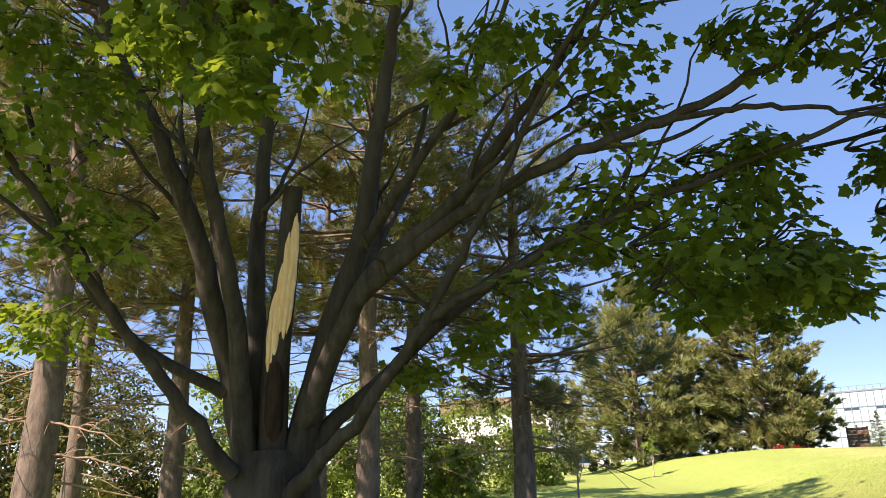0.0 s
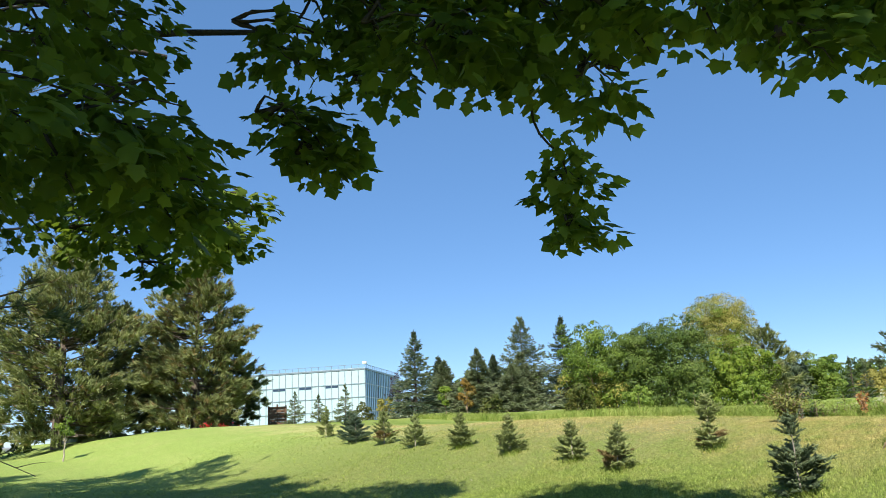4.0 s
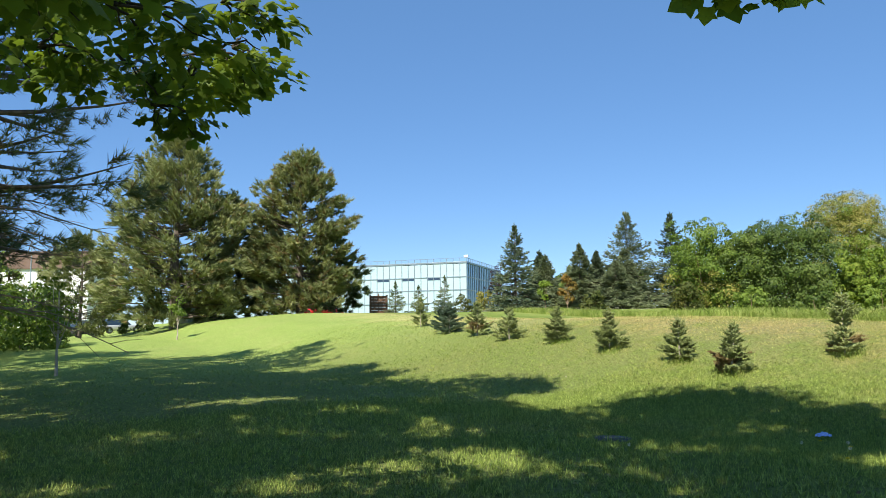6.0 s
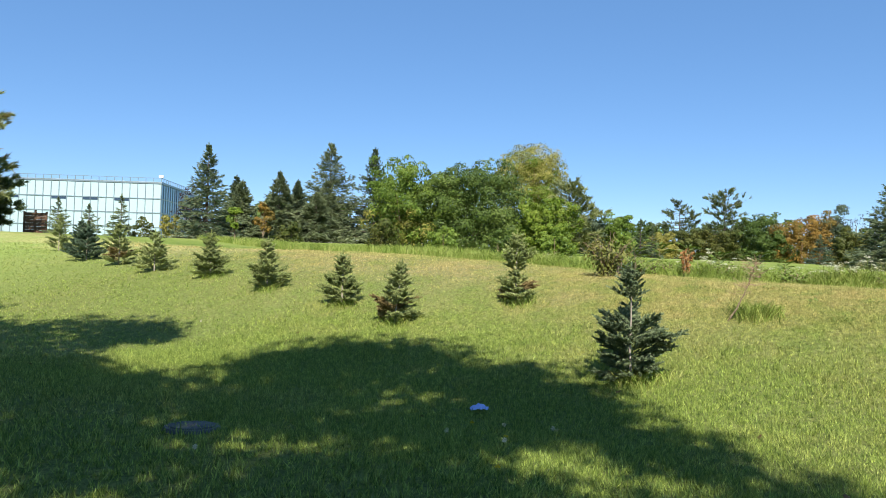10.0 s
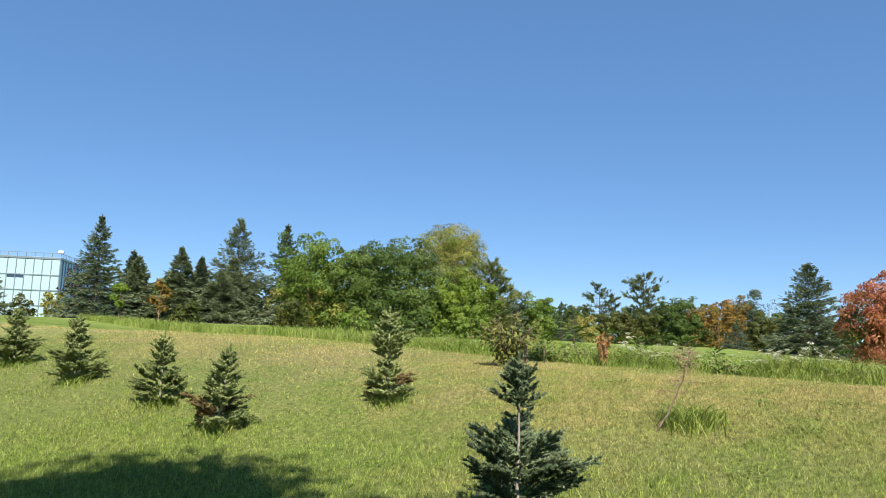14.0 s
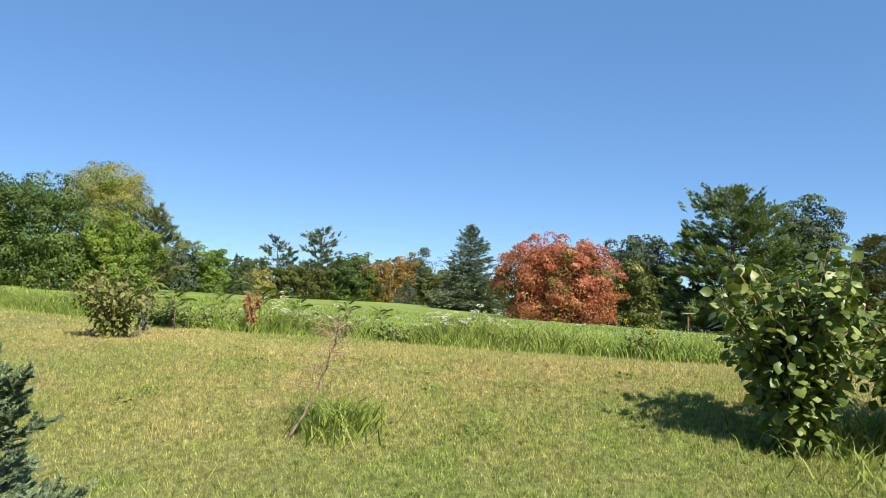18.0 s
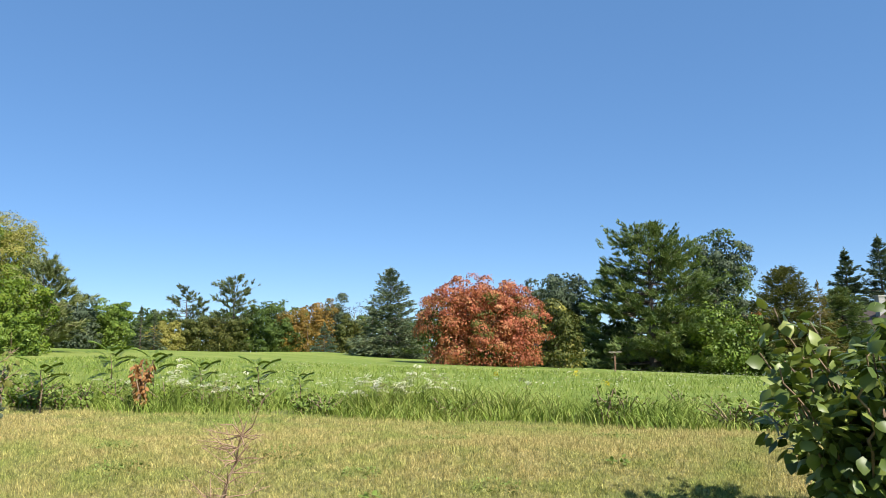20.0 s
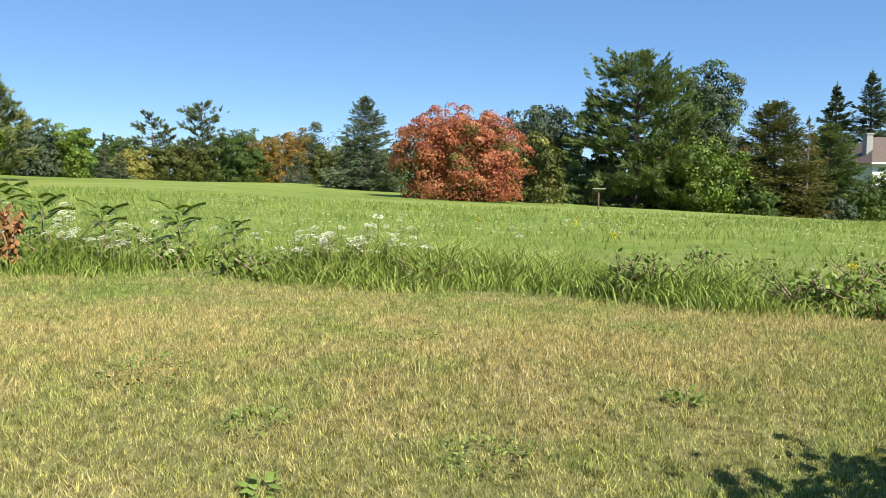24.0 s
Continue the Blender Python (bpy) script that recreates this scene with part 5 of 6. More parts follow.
CONE = [(0.0, 0.75), (0.12, 1.0), (0.3, 0.95), (0.45, 0.62), (0.6, 0.45), (0.8, 0.28), (1.0, 0.04)]
SKIRTED = [(0.0, 0.7), (0.12, 1.0), (0.34, 0.9), (0.46, 0.45), (0.62, 0.42), (0.8, 0.26), (1.0, 0.04)]
WAISTED = [(0.0, 0.7), (0.1, 0.9), (0.28, 0.85), (0.36, 0.2), (0.46, 0.2), (0.52, 0.8), (0.66, 0.85), (0.78, 0.4), (1.0, 0.05)]
BLUNT = [(0.0, 0.45), (0.15, 0.75), (0.36, 1.0), (0.44, 0.85), (0.5, 0.25), (0.7, 0.16), (0.74, 0.31), (0.84, 0.27), (1.0, 0.05)]


def young_spruce(x, y, h, w, label, mat, seed, fine=False, form=CONE, skirt=None, boughs=34, group="planted young spruces", lean=0.0, lean_y=0.0, bare=None, fat=0.0):
    """A planted spruce: a bole, and each bough a part, a flat spray of needled shoots. form: reach by height. bare: (from, to, azimuth) of a stretch of open bole."""
    g = np.random.default_rng(seed)
    t = thing("young_spruce", (x, y, ground_z(x, y) - 0.02), label, "spruce", group)
    zt = np.linspace(0, h, 8)
    axis = np.stack([lean * zt, lean_y * zt + g.normal(0, 0.004, 8), zt], -1)
    part("trunk", mesh_np("trunk", *tube(axis, np.linspace(0.017, 0.006, 8), 8), M_GREYTWIG, True), t)
    tp = SHOOT if fine else SHOOT_LOW
    fu, fr = [a for a, b in form], [b for a, b in form]
    fat = fat or (0.125 if fine else 0.15)
    for b in range(boughs):
        u = 0.03 + 0.95 * ((b + g.uniform(0, 1)) / boughs) ** 1.05
        a = b * 2.399 + g.normal(0, 0.45)
        if bare and bare[0] < u < bare[1] and math.cos(a - bare[2]) > -0.25:
            continue
        r = w / 2 * float(np.interp(u, fu, fr)) * g.uniform(0.62, 1.15) + 0.03
        tilt = g.uniform(-0.05, 0.4) + 0.55 * u
        d = np.array([math.cos(a) * math.cos(tilt), math.sin(a) * math.cos(tilt), math.sin(tilt)])
        side = np.array([-math.sin(a), math.cos(a), 0.0])
        p0 = np.array([lean * u * h, lean_y * u * h, u * h])
        k = max(3, int(round(r / (0.034 if fine else 0.045))))
        s = np.linspace(0.22, 0.95, k)
        hand = np.where(np.arange(k) % 2, 1.0, -1.0)
        P1 = p0 + d * (r * s)[:, None]
        D1 = d * 0.75 + side * (hand * g.uniform(0.5, 0.95, k))[:, None] + g.normal(0, 0.16, (k, 3)) + [0, 0, 0.14]
        L1 = (0.40 * r * (1.15 - s) + 0.055) * g.uniform(0.75, 1.25, k)
        m = max(2, int(r / 0.09))
        P2 = p0 + d * (r * np.linspace(0.15, 0.92, m))[:, None]
        D2 = np.tile(d, (m, 1)) + g.normal(0, 0.1, (m, 3))
        L2 = np.full(m, min(0.14, r * 0.6 + 0.03))
        # twigs of the twigs
        far = P1 + unit(D1) * (L1 * 0.55)[:, None]
        D3 = unit(D1) + d * 0.5 - side * (hand * 0.25)[:, None] + g.normal(0, 0.3, (k, 3))
        P, D, L = np.concatenate([P1, P2, far]), np.concatenate([D1, D2, D3]), np.concatenate([L1, L2, L1 * 0.55])
        reach = np.linalg.norm(P - p0, axis=1)
        P[:, 2] += 0.10 * reach ** 2 / max(r, 0.05) - 0.04 * reach
        P[:, 2] = np.maximum(P[:, 2], 0.02)
        S = np.stack([np.full(len(P), fat), L, np.full(len(P), fat)], -1)
        pick = g.integers(0, len(tp), len(P))
        up = np.tile([0, 0, 1.0], (len(P), 1)) + g.normal(0, 0.2, (len(P), 3))
        got = [stamp(*tp[i], P[pick == i], D[pick == i], up[pick == i], S[pick == i]) for i in range(len(tp)) if (pick == i).any()]
        mt = skirt if skirt is not None and u < 0.3 and g.random() < 0.4 else mat
        part("bough", mesh_np("bough", *joined(got), mt), t)
    # the leader and its ring of shoots
    P = np.array([[lean * h, lean_y * h, h * 0.97]] * 5) - np.array([0, 0, 1]) * np.array([0, 0.02, 0.02, 0.03, 0.03])[:, None]
    D = np.array([[0, 0, 1], [0.8, 0, 1], [-0.8, 0.1, 1], [0.1, 0.8, 1], [0, -0.8, 1]], float)
    S = np.stack([np.full(5, fat), np.array([0.15, 0.1, 0.1, 0.1, 0.1]), np.full(5, fat)], -1)
    part("leader", mesh_np("leader", *stamp(*tp[0], P, D, np.tile([1.0, 0.1, 0], (5, 1)), S), mat), t)
    return t


young_spruce(16.43, 9.46, 1.3, 1.06, "young blue-green spruce with a gap in its boughs", M_NEARSPRUCE, 400, True, BLUNT, boughs=86, lean=-0.01, bare=(0.46, 0.74, 3.6))
M_BROWNSAP = leaf_mat("dying_needles", (0.16, 0.125, 0.05), (0.29, 0.215, 0.09), (0.42, 0.32, 0.14), 0.2, 0.6, 2.0)
for k, (x, y, h, w, mt, sk, form, lb) in enumerate([
        (20.8, 32.3, 1.25, 0.8, M_SAPLING, None, CONE, "young olive-green spruce on the slope"), (19.3, 27.5, 1.0, 1.15, M_BLUE, None, CONE, "low bushy bluish young spruce"),
        (19.7, 28.6, 1.1, 0.9, M_BLUE, None, CONE, "bushy bluish young spruce"), (19.0, 25.2, 1.1, 0.9, M_SAPLING, M_BROWNSAP, CONE, "yellowing young spruce on the slope"),
        (18.7, 23.0, 0.98, 0.95, M_SAPLING, None, CONE, "low olive-green young spruce"), (18.7, 20.7, 1.0, 0.85, M_SAPLING, None, SKIRTED, "young green spruce with open boughs"),
        (18.3, 18.2, 1.0, 0.86, M_SAPLING, None, SKIRTED, "young olive-green spruce with a broad skirt"), (18.0, 15.72, 0.9, 0.74, M_SAPLING, None, SKIRTED, "small olive-green young spruce"),
        (17.5, 14.02, 0.95, 0.74, M_SAPLING, M_BROWNSAP, SKIRTED, "ragged young spruce with brown lower boughs"), (19.35, 12.8, 1.2, 0.74, M_SAPLING, M_BROWNSAP, WAISTED, "young spruce green above and brown below")]):
    young_spruce(x, y, h, w, lb, mt, 410 + k, k >= 5, form, sk, 54 if k >= 5 else 46, fat=0.15 if k >= 5 else 0.18, lean=0.0 if k != 8 else 0.06, lean_y=0.0 if k != 8 else -0.1)


# ---- shrubs and saplings near the walk ----
def leafy_shrub(name, x, y, h, w, label, mat, seed, stems=9, leaves=300, leaf=0.09, shape=OVAL, spread=1.0, stem_mat=None, low=0.1, droop=0.5, category="shrub", depth=None, bare_top=False, extra=None):
    """Stems rising from one foot, each a part, with leaves set along them."""
    g = np.random.default_rng(seed)
    t = thing(name, (x, y, ground_z(x, y) - 0.02), label, category)
    P, D = [], []
    for s in range(stems):
        a = s * 2.4 + g.normal(0, 0.4)
        rr = g.uniform(0.35, 1.0)
        top = np.array([math.cos(a) * w / 2 * rr * spread, math.sin(a) * (depth or w) / 2 * rr * spread, h * g.uniform(0.62, 1.0) * (1.08 - 0.3 * rr)])
        line = bend([[0.05 * math.cos(a), 0.05 * math.sin(a), 0], top * [0.35, 0.35, 0.5], top], 7, 0.012 * h, g)
        part("stem", mesh_np("stem", *tube(line, np.linspace(0.014, 0.004, len(line)), 6), stem_mat or M_DEADTWIG, True), t)
        k = leaves // stems
        u = low + (1 - low) * g.random(k)
        if bare_top:
            u = low + (0.92 - low) * g.random(k)
        i = np.clip((u * (len(line) - 1)), 0, len(line) - 1.001)
        q = line[i.astype(int)] + (line[i.astype(int) + 1] - line[i.astype(int)]) * (i % 1)[:, None]
        d = rand_dirs(k, g)
        P.append(q + d * g.uniform(0.02, 0.16, k)[:, None] * [1, 1, 0.6] * (w / 1.4))
        D.append(d + [0, 0, -droop] + g.normal(0, 0.3, (k, 3)))
    P, D = np.concatenate(P), np.concatenate(D)
    P[:, 2] = np.maximum(P[:, 2], 0.03)
    N = np.tile([0, 0, 1.0], (len(P), 1)) + g.normal(0, 0.45, (len(P), 3))
    S = leaf * g.uniform(0.55, 1.25, len(P))
    near = np.zeros(len(P), bool)
    if extra:
        near[g.choice(len(P), extra, replace=False)] = True
        me = mesh_np("leaf", *shape, mat)
        for p, d, n, s in zip(P[near], unit(D[near]), N[near], S[near]):
            xx = unit(np.cross(d, n))
            zz = np.cross(xx, d)
            m = Matrix(((xx[0], d[0], zz[0], p[0]), (xx[1], d[1], zz[1], p[1]), (xx[2], d[2], zz[2], p[2]), (0, 0, 0, 1))) @ Matrix.Diagonal((s, s, s, 1))
            part("leaf", me, t, at=m)
    part("leafage", mesh_np("leafage", *stamp(*shape, P[~near], D[~near], N[~near], S[~near]), mat), t)
    return t


BROAD = oval_leaf(0.4)
leafy_shrub("dogwood_bush", 19.15, 5.45, 1.6, 1.32, "dense broad-leaved green bush on the lawn", M_SHRUB, 500, stems=28, leaves=2900, leaf=0.088, shape=BROAD, extra=280, category="bush")
leafy_shrub("dogwood_bush", 19.2, 4.5, 1.2, 1.5, "broad-leaved green bush beside another", M_SHRUB, 501, stems=22, leaves=2300, leaf=0.088, shape=BROAD, category="bush")
leafy_shrub("dry_shrub", 22.15, 12.35, 1.15, 1.2, "thin shrub with yellow-green leaves and bare reddish tips", M_SHRUBOLIVE, 502, stems=21, leaves=1300, leaf=0.074, low=0.05, bare_top=True)
leafy_shrub("rusty_sapling", 24.7, 11.6, 0.85, 0.34, "dead sapling hung with curled rusty leaves", M_RUST, 503, stems=4, leaves=200, leaf=0.075, low=0.2, droop=1.2, category="sapling")
leafy_shrub("weedy_plant", 23.3, 12.6, 0.75, 0.5, "pale flowering weed in the tall grass", M_GREYGREEN, 504, stems=7, leaves=260, leaf=0.05, category="weed")


def dead_sapling():
    g = np.random.default_rng(505)
    x, y = 18.85, 9.05
    t = thing("dead_sapling", (x, y, ground_z(x, y) - 0.02), "leaning dead grey-brown sapling with bare twigs", "sapling")
    line = bend([(0, 0, 0), (0.03, -0.14, 0.25), (0.05, -0.27, 0.55), (0.08, -0.36, 0.9)], 6, 0.004, g)
    part("stem", mesh_np("stem", *tube(line, np.linspace(0.014, 0.003, len(line)), 8), M_DEADTWIG, True), t)
    red = bark_mat("red_brown_twig", (0.22, 0.13, 0.085), (0.44, 0.29, 0.20), 12.0)
    for b in range(46):
        i = int(len(line) * g.uniform(0.35, 1.0) ** 0.6) - 1
        top = i / len(line)
        d = unit(np.array([g.normal(), g.normal(), g.uniform(-0.1, 0.9)]))
        L = g.uniform(0.1, 0.32) * (1.3 - 0.7 * top)
        e = line[i] + d * L
        twig = part("twig", mesh_np("twig", *tube([line[i], (line[i] + e) / 2 + g.normal(0, 0.015, 3), e], [0.0036, 0.0026, 0.0013], 5), red, True), t)
        for q in range(3):
            s = line[i] + d * L * g.uniform(0.3, 0.9)
            e2 = s + unit(d + g.normal(0, 0.7, 3)) * g.uniform(0.03, 0.1)
            part("twiglet", mesh_np("twiglet", *tube([s, (s + e2) / 2, e2], [0.0018, 0.0013, 0.0008], 4), red, True), twig)


dead_sapling()


def blades_mesh(name, P, h, w, lean, g, mat, seg=2):
    """Many grass blades as one mesh: seg 1, straight; 2, bending over."""
    n = len(P)
    a = g.uniform(0, 2 * np.pi, n)
    side = np.stack([np.cos(a), np.sin(a), np.zeros(n)], -1) * (w / 2)[:, None]
    b = g.uniform(0, 2 * np.pi, n)
    over = np.stack([np.cos(b), np.sin(b), np.zeros(n)], -1) * (h * lean)[:, None]
    up = np.zeros((n, 3))
    up[:, 2] = h
    if seg == 1:
        V = np.stack([P - side, P + side, P + up + over], 1)
        return mesh_np(name, V.reshape(-1, 3), np.arange(3 * n).reshape(-1, 3), mat)
    mid = P + up * 0.62 + over * 0.35
    tip = P + up * 0.92 + over
    V = np.stack([P - side, P + side, mid + side * 0.75, mid - side * 0.75, tip], 1)
    F = np.array([(0, 1, 2), (0, 2, 3), (3, 2, 4)])
    F = (F[None] + (np.arange(n) * 5)[:, None, None]).reshape(-1, 3)
    return mesh_np(name, V.reshape(-1, 3), F, mat)


def grass_clump(x, y, h, w, n, label, seed, name="grass_clump"):
    g = np.random.default_rng(seed)
    t = thing(name, (x, y, ground_z(x, y)), label, "grass")
    P = np.zeros((n, 3))
    P[:, :2] = g.normal(0, w / 4, (n, 2))
    P[:, 2] = lie(x + P[:, 0], y + P[:, 1]) - ground_z(x, y) - 0.01
    tagged(part("grass", blades_mesh("grass", P, h * g.uniform(0.5, 1.1, n), np.full(n, 0.013), g.uniform(0.6, 1.6, n), g, M_TALL), t), kind="stuff")


grass_clump(19.1, 8.7, 0.25, 0.6, 420, "lush green grass clump by a dead sapling", 510)
grass_clump(16.38, 9.35, 0.2, 0.7, 300, "long pale grass around a young spruce", 511)
grass_clump(19.2, 4.9, 0.25, 1.6, 420, "long grass under a bush", 512)
for k, (x, y) in enumerate([(17.45, 13.95), (17.9, 15.6), (19.3, 12.7), (18.25, 18.1), (18.65, 20.6)]):
    grass_clump(x, y, 0.2, 0.6, 160, "longer grass round a young spruce", 513 + k)


def weed(x, y, r, label, seed, mat=None, leaf=0.07, n=40, category="weed"):
    g = np.random.default_rng(seed)
    t = thing("weed_clump", (x, y, ground_z(x, y)), label, category, "weeds in the lawn")
    a, rr = g.uniform(0, 2 * np.pi, n), r * np.sqrt(g.random(n))
    P = np.stack([rr * np.cos(a), rr * np.sin(a), 0.015 + 0.035 * g.random(n)], -1)
    P[:, 2] += lie(x + P[:, 0], y + P[:, 1]) - ground_z(x, y)
    D = np.stack([np.cos(a), np.sin(a), g.uniform(0.1, 0.7, n)], -1) + g.normal(0, 0.3, (n, 3))
    N = np.tile([0, 0, 1.0], (n, 1)) + g.normal(0, 0.3, (n, 3))
    part("leafage", mesh_np("leafage", *stamp(*OVAL, P, D, N, leaf * g.uniform(0.6, 1.2, n)), mat or M_CLOVER), t)


for k, (x, y, r, lf, n) in enumerate([
        (20.08, 8.17, 0.06, 0.055, 9), (21.2, 9.0, 0.26, 0.05, 130), (20.31, 7.36, 0.17, 0.05, 70), (20.78, 6.43, 0.07, 0.045, 16), (20.7, 10.1, 0.22, 0.06, 60), (19.56, 10.6, 0.2, 0.06, 70),
        (20.6, 8.3, 0.14, 0.05, 50), (21.9, 7.7, 0.2, 0.05, 60), (22.3, 6.2, 0.22, 0.05, 70), (21.4, 10.4, 0.2, 0.05, 60), (19.2, 7.7, 0.18, 0.06, 60), (18.2, 10.9, 0.2, 0.06, 60),
        (20.4, 11.3, 0.18, 0.05, 50), (17.4, 11.4, 0.2, 0.06, 60), (18.0, 8.0, 0.2, 0.06, 60)]):
    weed(x, y, r, "low green weed rosette in dry grass", 530 + k, leaf=lf * (0.45 if n > 30 else 0.9), n=n * 2)


def sumac(x, y, h, seed):
    g = np.random.default_rng(seed)
    t = thing("sumac_seedling", (x, y, ground_z(x, y)), "young sumac with feathery dark green leaves", "seedling", "sumac seedlings")
    stem = bend([(0, 0, 0), (0.02, 0.01, h * 0.5), (0.0, 0.03, h * 0.85)], 5, 0.005, g)
    part("stem", mesh_np("stem", *tube(stem, np.linspace(0.012, 0.005, len(stem)), 6), M_DEADTWIG, True), t)
    for f in range(15):
        a = f * 2.4
        d = np.array([math.cos(a), math.sin(a), 0.35 + 0.4 * (f % 3)])
        p0 = stem[-1 - (f % 7)]
        L = g.uniform(0.24, 0.36) * h / 0.8
        s = np.repeat(np.linspace(0.2, 1, 9), 2)
        q = p0 + d * (s * L)[:, None]
        q[:, 2] -= 0.55 * L * s ** 2
        sd = np.array([-math.sin(a), math.cos(a), -0.25])
        D = d * 0.5 + np.where(np.arange(18) % 2, 1, -1)[:, None] * sd
        part("frond", mesh_np("frond", *stamp(*chip_leaf(0.26), q, D, np.tile([0, 0, 1.0], (18, 1)), np.full(18, 0.11 * h / 0.8)), M_GREEN), t)


for k, (x, y, h) in enumerate([(26.1, 12.0, 0.72), (26.1, 11.3, 0.62), (26.1, 10.45, 0.66), (26.4, 9.9, 0.5), (24.2, 12.6, 0.6), (27.6, 13.3, 0.8)]):
    sumac(x, y, h, 560 + k)


# ---- the rough edge of the meadow ----
def mown_edge(y):
    return np.interp(y, [-14, 2, 4.4, 6.4, 8, 11.5, 13, 20, 42, 60], [18.5, 22.2, 22.9, 23.8, 24.15, 24.7, 24.5, 27.5, 36.0, 42.0])


def clumped(n, x0, x1, y0, y1, g, scale=0.8, sharp=0.35):
    """Points that bunch together as plants do."""
    x, y = g.uniform(x0, x1, n), g.uniform(y0, y1, n)
    keep = np.array([noise.noise((a * scale, b * scale, 9.0)) for a, b in zip(x, y)]) > g.uniform(-sharp - 0.3, sharp, n)
    return x[keep], y[keep]


g = np.random.default_rng(600)
y = g.uniform(-2, 22, 40000)
off = np.abs(g.normal(0, 1.0, 40000)) * 1.7
x = mown_edge(y) + off + 0.25 * np.sin(y * 2.1) + g.normal(0, 0.12, 40000)
wave = np.array([noise.noise((a * 0.7, b * 0.7, 3.0)) for a, b in zip(x, y)])
keep = wave > g.uniform(-0.55, -0.05, len(x))
x, y, off, wave = x[keep], y[keep], off[keep], wave[keep]
P = np.stack([x, y, lie(x, y) - 0.02], -1)
h = (0.27 + 0.32 * wave) * g.uniform(0.55, 1.2, len(x)) * (0.65 + 0.35 * sm(0, 0.8, off)) * (1 - 0.45 * sm(1.8, 4.5, off))
tagged(part("tall_grass", blades_mesh("tall_grass", P, h, np.full(len(x), 0.013) * g.uniform(0.6, 1.6, len(x)), g.uniform(0.3, 1.5, len(x)), g, M_TALL)), "tall green meadow grass along the mown edge", "grass", kind="stuff")
y = g.uniform(20, 50, 16000)
off = np.abs(g.normal(0, 2.2, 16000))
x = mown_edge(y) + off
P = np.stack([x, y, lie(x, y) - 0.02], -1)
tagged(part("tall_grass", blades_mesh("tall_grass", P, g.uniform(0.15, 0.5, len(x)), np.full(len(x), 0.022), g.uniform(0.2, 0.8, len(x)), g, M_TALL)), "tall green grass along the crest", "grass", kind="stuff")
x, y = clumped(60000, 25, 52, -22, 26, g, 0.35, 0.3)
keep = x > mown_edge(y) + 2.0
x, y = x[keep], y[keep]
P = np.stack([x, y, lie(x, y) - 0.02], -1)
d = np.hypot(x - 17, y - 7)
tagged(part("meadow_grass", blades_mesh("meadow_grass", P, g.uniform(0.08, 0.22, len(x)), 0.012 + 0.0007 * d, g.uniform(0.3, 0.9, len(x)), g, M_TALL, 1)), "rough green meadow grass", "grass", kind="stuff")


def umbel_mesh(seed):
    g = np.random.default_rng(seed)
    n = 26
    a, r = g.uniform(0, 2 * np.pi, n), np.sqrt(g.random(n)) * 0.045
    P = np.stack([r * np.cos(a), r * np.sin(a), 0.012 - 5.0 * r * r + g.normal(0, 0.004, n)], -1)
    D = np.stack([np.cos(a), np.sin(a), 0.15 + 0 * a], -1)
    return mesh_np("umbel", *stamp(*chip_leaf(0.45), P, D, np.tile([0, 0, 1.0], (n, 1)), np.full(n, 0.026)), M_WHITEFL)


UMBELS = [umbel_mesh(s) for s in (1, 2, 3)]
STEMS = [mesh_np("stem", *tube([(0, 0, 0), (0.01 * s, 0.01, 0.5), (0.03 * s, 0.0, 1.0)], [0.004, 0.003, 0.002], 4), M_TALL, True) for s in (-1, 1)]


def wild_carrot(x, y, h, g):
    t = thing("wild_carrot", (x, y, ground_z(x, y)), "wild carrot with flat white flower heads", "flower", "wild carrots in the meadow")
    for k in range(g.integers(2, 4)):
        ox, oy, hh = g.normal(0, 0.05), g.normal(0, 0.05), h * g.uniform(0.75, 1.0)
        part("stem", STEMS[k % 2], t, at=Matrix.LocRotScale((ox, oy, 0), None, (1, 1, hh)))
        s = g.uniform(0.5, 0.95)
        part("umbel", UMBELS[k % 3], t, at=Matrix.LocRotScale((ox + (0.03 if k % 2 else -0.03), oy, hh), Euler((g.normal(0, 0.25), g.normal(0, 0.25), g.uniform(0, 6))), (s, s, s)))


g = np.random.default_rng(620)
for cx, cy, n, sx, sy, tall in ((24.8, 8.3, 48, 0.24, 0.36, 0.5), (24.95, 7.95, 8, 0.15, 0.25, 0.8), (24.95, 10.9, 26, 0.3, 0.5, 0.52), (25.2, 11.6, 12, 0.3, 0.4, 0.72), (26.5, 9.8, 8, 0.8, 1.5, 0.6), (28.0, 6.0, 5, 1.0, 2.0, 0.6), (27.5, 16.0, 8, 1.0, 2.0, 0.6)):
    for k in range(n):
        wild_carrot(cx + g.normal(0, sx), cy + g.normal(0, sy), tall * g.uniform(0.6, 1.0), g)
# white heads over the field and on the crest, too many to count
for x0, x1, y0, y1, n, s in ((26, 50, -20, 16, 5200, 0.05), (38, 52, 44, 58, 700, 0.09)):
    x, y = clumped(n, x0, x1, y0, y1, g, 0.16, 0.25)
    P = np.stack([x, y, lie(x, y) + g.uniform(0.1, 0.26, len(x))], -1)
    D = np.concatenate([g.normal(0, 1, (len(x), 2)), np.full((len(x), 1), 0.1)], 1)
    tagged(part("meadow_flowers", mesh_np("meadow_flowers", *stamp(*oval_leaf(0.5), P, D, np.tile([0, 0, 1.0], (len(x), 1)), s * g.uniform(0.6, 1.3, len(x))), M_WHITEFL)), "scattered white wild flowers over the meadow", "flowers", kind="stuff")


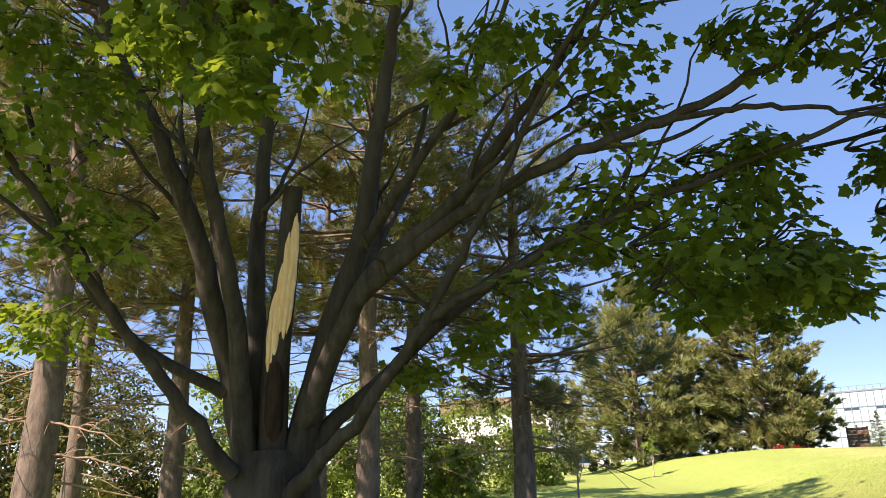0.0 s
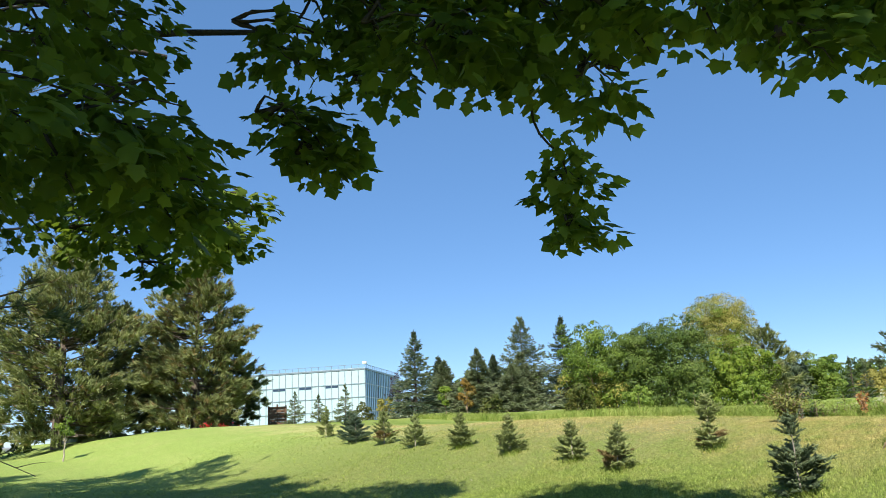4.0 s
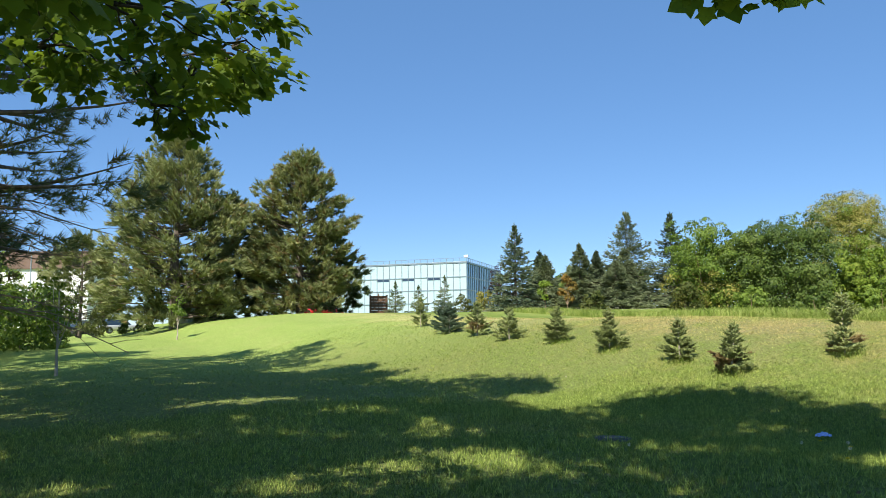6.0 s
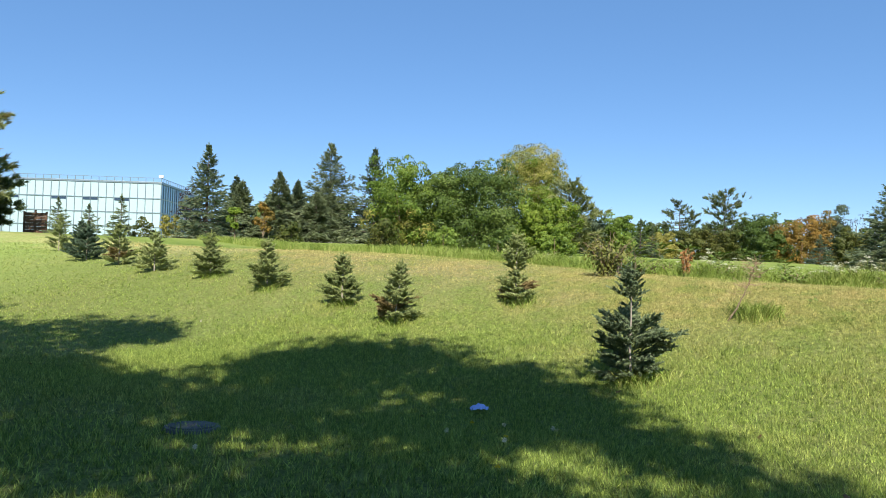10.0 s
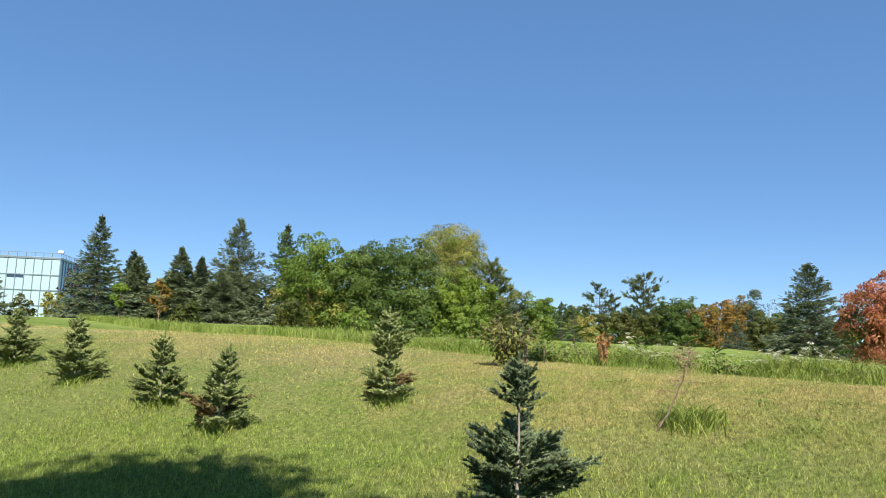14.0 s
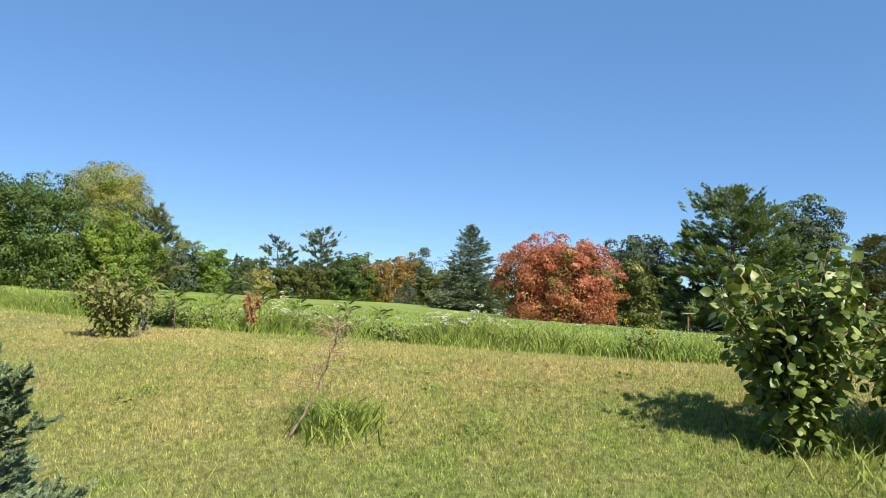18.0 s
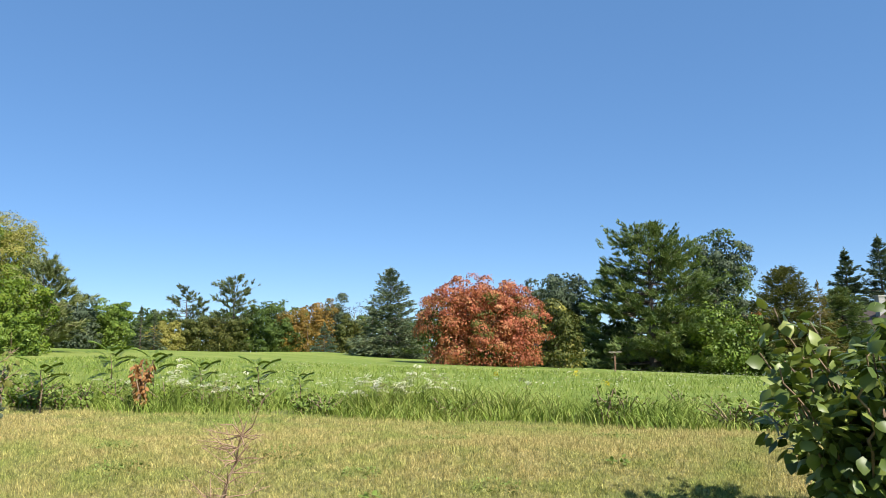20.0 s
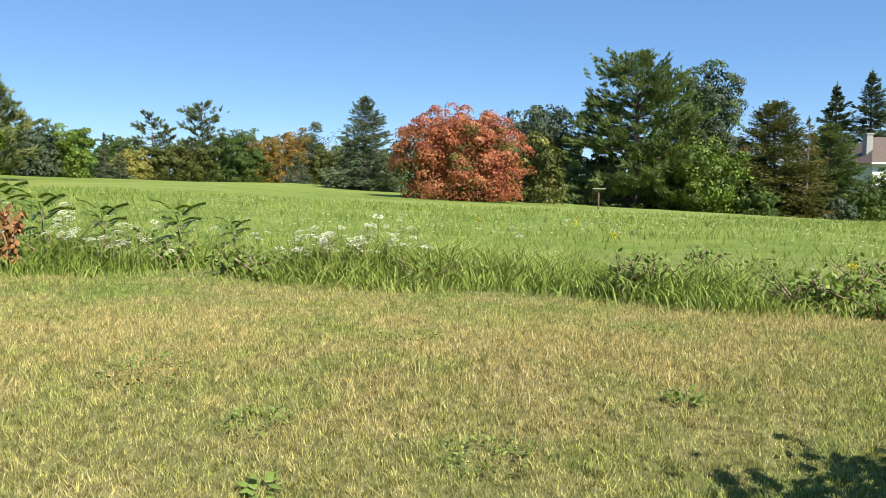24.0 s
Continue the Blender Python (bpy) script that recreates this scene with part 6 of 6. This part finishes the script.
def goldenrod(x, y, h, seed):
    g = np.random.default_rng(seed)
    t = thing("goldenrod", (x, y, ground_z(x, y)), "goldenrod with a yellow flower plume", "flower", "goldenrods")
    part("stem", mesh_np("stem", *tube([(0, 0, 0), (0.01, 0, h * 0.5), (0.03, 0, h)], [0.005, 0.004, 0.002], 5), M_TALL, True), t)
    n = 46
    P = np.stack([g.normal(0.03, 0.03, n), g.normal(0, 0.03, n), h * (0.85 + 0.16 * g.random(n))], -1)
    part("plume", mesh_np("plume", *stamp(*chip_leaf(), P, rand_dirs(n, g), np.tile([0, 0, 1.0], (n, 1)), np.full(n, 0.03)), M_YELLOWFL), t)


for k, (x, y, h) in enumerate([(26.9, 5.2, 0.42), (27.4, 5.6, 0.55), (29.0, 6.8, 0.5), (25.0, 3.2, 0.3), (24.6, 4.4, 0.2)]):
    goldenrod(x, y, h, 640 + k)

# broad weeds where the rough grass meets the lawn
for k, (x, y, h, w) in enumerate([(24.0, 3.3, 0.5, 1.0), (24.4, 2.2, 0.5, 1.0), (24.6, 4.4, 0.42, 0.8), (25.3, 11.0, 0.42, 0.7), (25.0, 9.6, 0.32, 0.5), (24.6, 12.9, 0.5, 0.7), (26.0, 6.8, 0.35, 0.6), (23.6, 2.0, 0.4, 0.9), (25.2, 3.0, 0.5, 1.1), (24.9, 5.4, 0.35, 0.6), (25.6, 8.9, 0.34, 0.6), (25.4, 10.3, 0.4, 0.6), (26.3, 12.6, 0.5, 0.8), (26.5, 4.2, 0.4, 0.9), (27.0, 14.5, 0.5, 0.9), (24.9, 7.2, 0.3, 0.4)]):
    leafy_shrub("meadow_weed", x, y, h, w, "leafy green weed in the meadow edge", M_CLOVER, 650 + k, stems=9, leaves=260, leaf=0.06, category="weed")

g = np.random.default_rng(690)
for k in range(26):
    y = g.uniform(0.5, 14.0)
    x = float(mown_edge(y)) + abs(g.normal(0.35, 0.5))
    leafy_shrub("meadow_weed", x, y, g.uniform(0.25, 0.5), g.uniform(0.4, 0.9), "leafy green weed in the meadow edge", M_CLOVER if k % 3 else M_LIME, 700 + k, stems=7, leaves=210, leaf=0.055, category="weed")


# ---- small things on the lawn ----
def litter():
    x, y = 14.79, 10.47
    t = thing("litter", pose(x, y, ground_z(x, y) + 0.035, 10, 3, 118), "crumpled pale blue and white wrapper in the grass", "litter")
    g = np.random.default_rng(661)
    bm = bmesh.new()
    bmesh.ops.create_grid(bm, x_segments=9, y_segments=6, size=0.5)
    for v in bm.verts:
        v.co = Vector((v.co.x * 0.2, v.co.y * 0.1, 0.05 * (1 - 3.6 * v.co.y * v.co.y) * (1 - 2.4 * v.co.x * v.co.x) + g.normal(0, 0.009)))
    part("wrapper", bm_mesh("wrapper", bm, plain_mat("blue_film", (0.36, 0.48, 0.88), 0.35, 0.5, 0.0, 0.1, 20.0), True), t)
    part("edge", box("edge", 0.085, 0.1, -0.03, 0.03, 0.0, 0.01, M_WHITE, 0.003), t, "white torn edge")


litter()


M_COVER = plain_mat("mossy_concrete", (0.13, 0.13, 0.12), 0.95, 0.1, 0.0, 0.4, 14.0)


def slab():
    x, y = 12.0, 11.58
    t = thing("drain_cover", pose(x, y, ground_z(x, y) + 0.01, 0, 2, 20), "grey concrete drain cover sunk in the grass", "drain cover")
    bm = bmesh.new()
    bmesh.ops.create_cone(bm, cap_ends=True, segments=28, radius1=0.2, radius2=0.19, depth=0.05)
    part("lid", bm_mesh("lid", bm, M_COVER), t)
    bm = bmesh.new()
    bmesh.ops.create_cone(bm, cap_ends=True, segments=28, radius1=0.25, radius2=0.23, depth=0.03)
    part("ring", bm_mesh("ring", bm, M_COVER), t)


slab()
M_LEAFDRY = leaf_mat("dry_leaf", (0.10, 0.06, 0.03), (0.18, 0.11, 0.05), (0.28, 0.19, 0.10), 0.2, 0.7, 2.0)
leaf_one = mesh_np("fallen_leaf", *MAPLE, M_LEAFDRY)
leaf_two = mesh_np("fallen_leaf", *MAPLE, M_YELLOW)
g = np.random.default_rng(670)
for k in range(34):
    x, y = g.uniform(6, 17), g.uniform(6, 17)
    ob = part("fallen_leaf", leaf_one if k % 3 else leaf_two, at=Matrix.LocRotScale((x, y, ground_z(x, y) + 0.05), Euler((g.normal(0, 0.4), g.normal(0, 0.4), g.uniform(0, 6))), Vector((1, 1, 1)) * g.uniform(0.04, 0.08)))
    tagged(ob, "dry fallen maple leaf lying in the grass", "leaf", "fallen leaves on the lawn")


def dandelion(x, y, h, seed, yellow):
    """A low dandelion: stalk and a round head of seed down, or a yellow flower."""
    g = np.random.default_rng(seed)
    label = "small yellow dandelion flower in the shaded lawn" if yellow else "pale dandelion seed head in the shaded lawn"
    t = thing("dandelion", (x, y, ground_z(x, y)), label, "flower", "dandelions in the lawn")
    part("stalk", mesh_np("stalk", *tube([(0, 0, 0), (0.006, 0, h * 0.6), (0.0, 0.004, h)], [0.003, 0.003, 0.0025], 5), M_TALL, True), t)
    n = 60
    d = rand_dirs(n, g)
    if yellow:
        d[:, 2] = np.abs(d[:, 2]) * 0.4
    P = np.array([0, 0, h]) + d * 0.004
    part("head", mesh_np("head", *stamp(*chip_leaf(0.22), P, d, rand_dirs(n, g), np.full(n, 0.02)), M_YELLOWFL if yellow else M_WHITEFL), t)


for k, (x, y, yellow) in enumerate([(13.22, 9.75, False), (13.25, 9.19, False), (13.81, 9.89, True), (14.1, 9.21, False), (11.43, 10.72, False), (13.95, 9.63, False), (12.44, 8.74, True), (16.1, 17.3, False), (13.38, 9.26, True)]):
    dandelion(x, y, 0.09, 680 + k, yellow)


# ---- turf blades ----
def turf(tufts, x0, x1, y0, y1, hh, ww, seed, fade=1.6, per=6):
    """Tufts of blades over a stretch of lawn, thinning out towards its rim so that stretches run into each other."""
    g = np.random.default_rng(seed)
    x, y = g.uniform(x0, x1, tufts), g.uniform(y0, y1, tufts)
    rim = np.minimum(np.minimum(x - x0, x1 - x), np.minimum(y - y0, y1 - y))
    ok = (x < mown_edge(y) + 0.3 * g.random(tufts)) & (g.random(tufts) < sm(0, fade, rim))
    x, y = x[ok], y[ok]
    v = 0.5 + 0.5 * np.sin(x * 3.1 + np.sin(y * 2.3)) * np.sin(y * 2.7 + np.cos(x * 1.9))
    tall = hh * (0.75 + 0.35 * v) * g.lognormal(0, 0.3, len(x))
    x, y, tall = np.repeat(x, per), np.repeat(y, per), np.repeat(tall, per)
    n = len(x)
    x, y = x + g.normal(0, 0.22 * hh, n), y + g.normal(0, 0.22 * hh, n)
    P = np.stack([x, y, lie(x, y) - 0.006], -1)
    tagged(part("turf_grass", blades_mesh("turf_grass", P, tall * g.uniform(0.5, 1.15, n), ww * g.uniform(0.6, 1.5, n), g.uniform(0.05, 1.0, n), g, M_BLADE, 1)), "short mown grass, part green and part straw-dry", "grass", kind="stuff")


turf(230000, 16.8, 26.0, 1.5, 14.5, 0.038, 0.005, 700, per=3)
turf(120000, 18.0, 23.6, 3.6, 12.0, 0.036, 0.0048, 705, 1.2, per=3)
turf(90000, 11.5, 18.6, 4.0, 17.0, 0.06, 0.0075, 701, per=4)
turf(50000, 3.5, 13.6, 4.5, 18.5, 0.07, 0.011, 702, per=4)
turf(64000, 12.0, 30.0, 12.5, 26.0, 0.042, 0.010, 703, 2.5, per=3)
turf(30000, 0.0, 30.0, 15.0, 40.0, 0.045, 0.018, 704, 4.0, per=3)
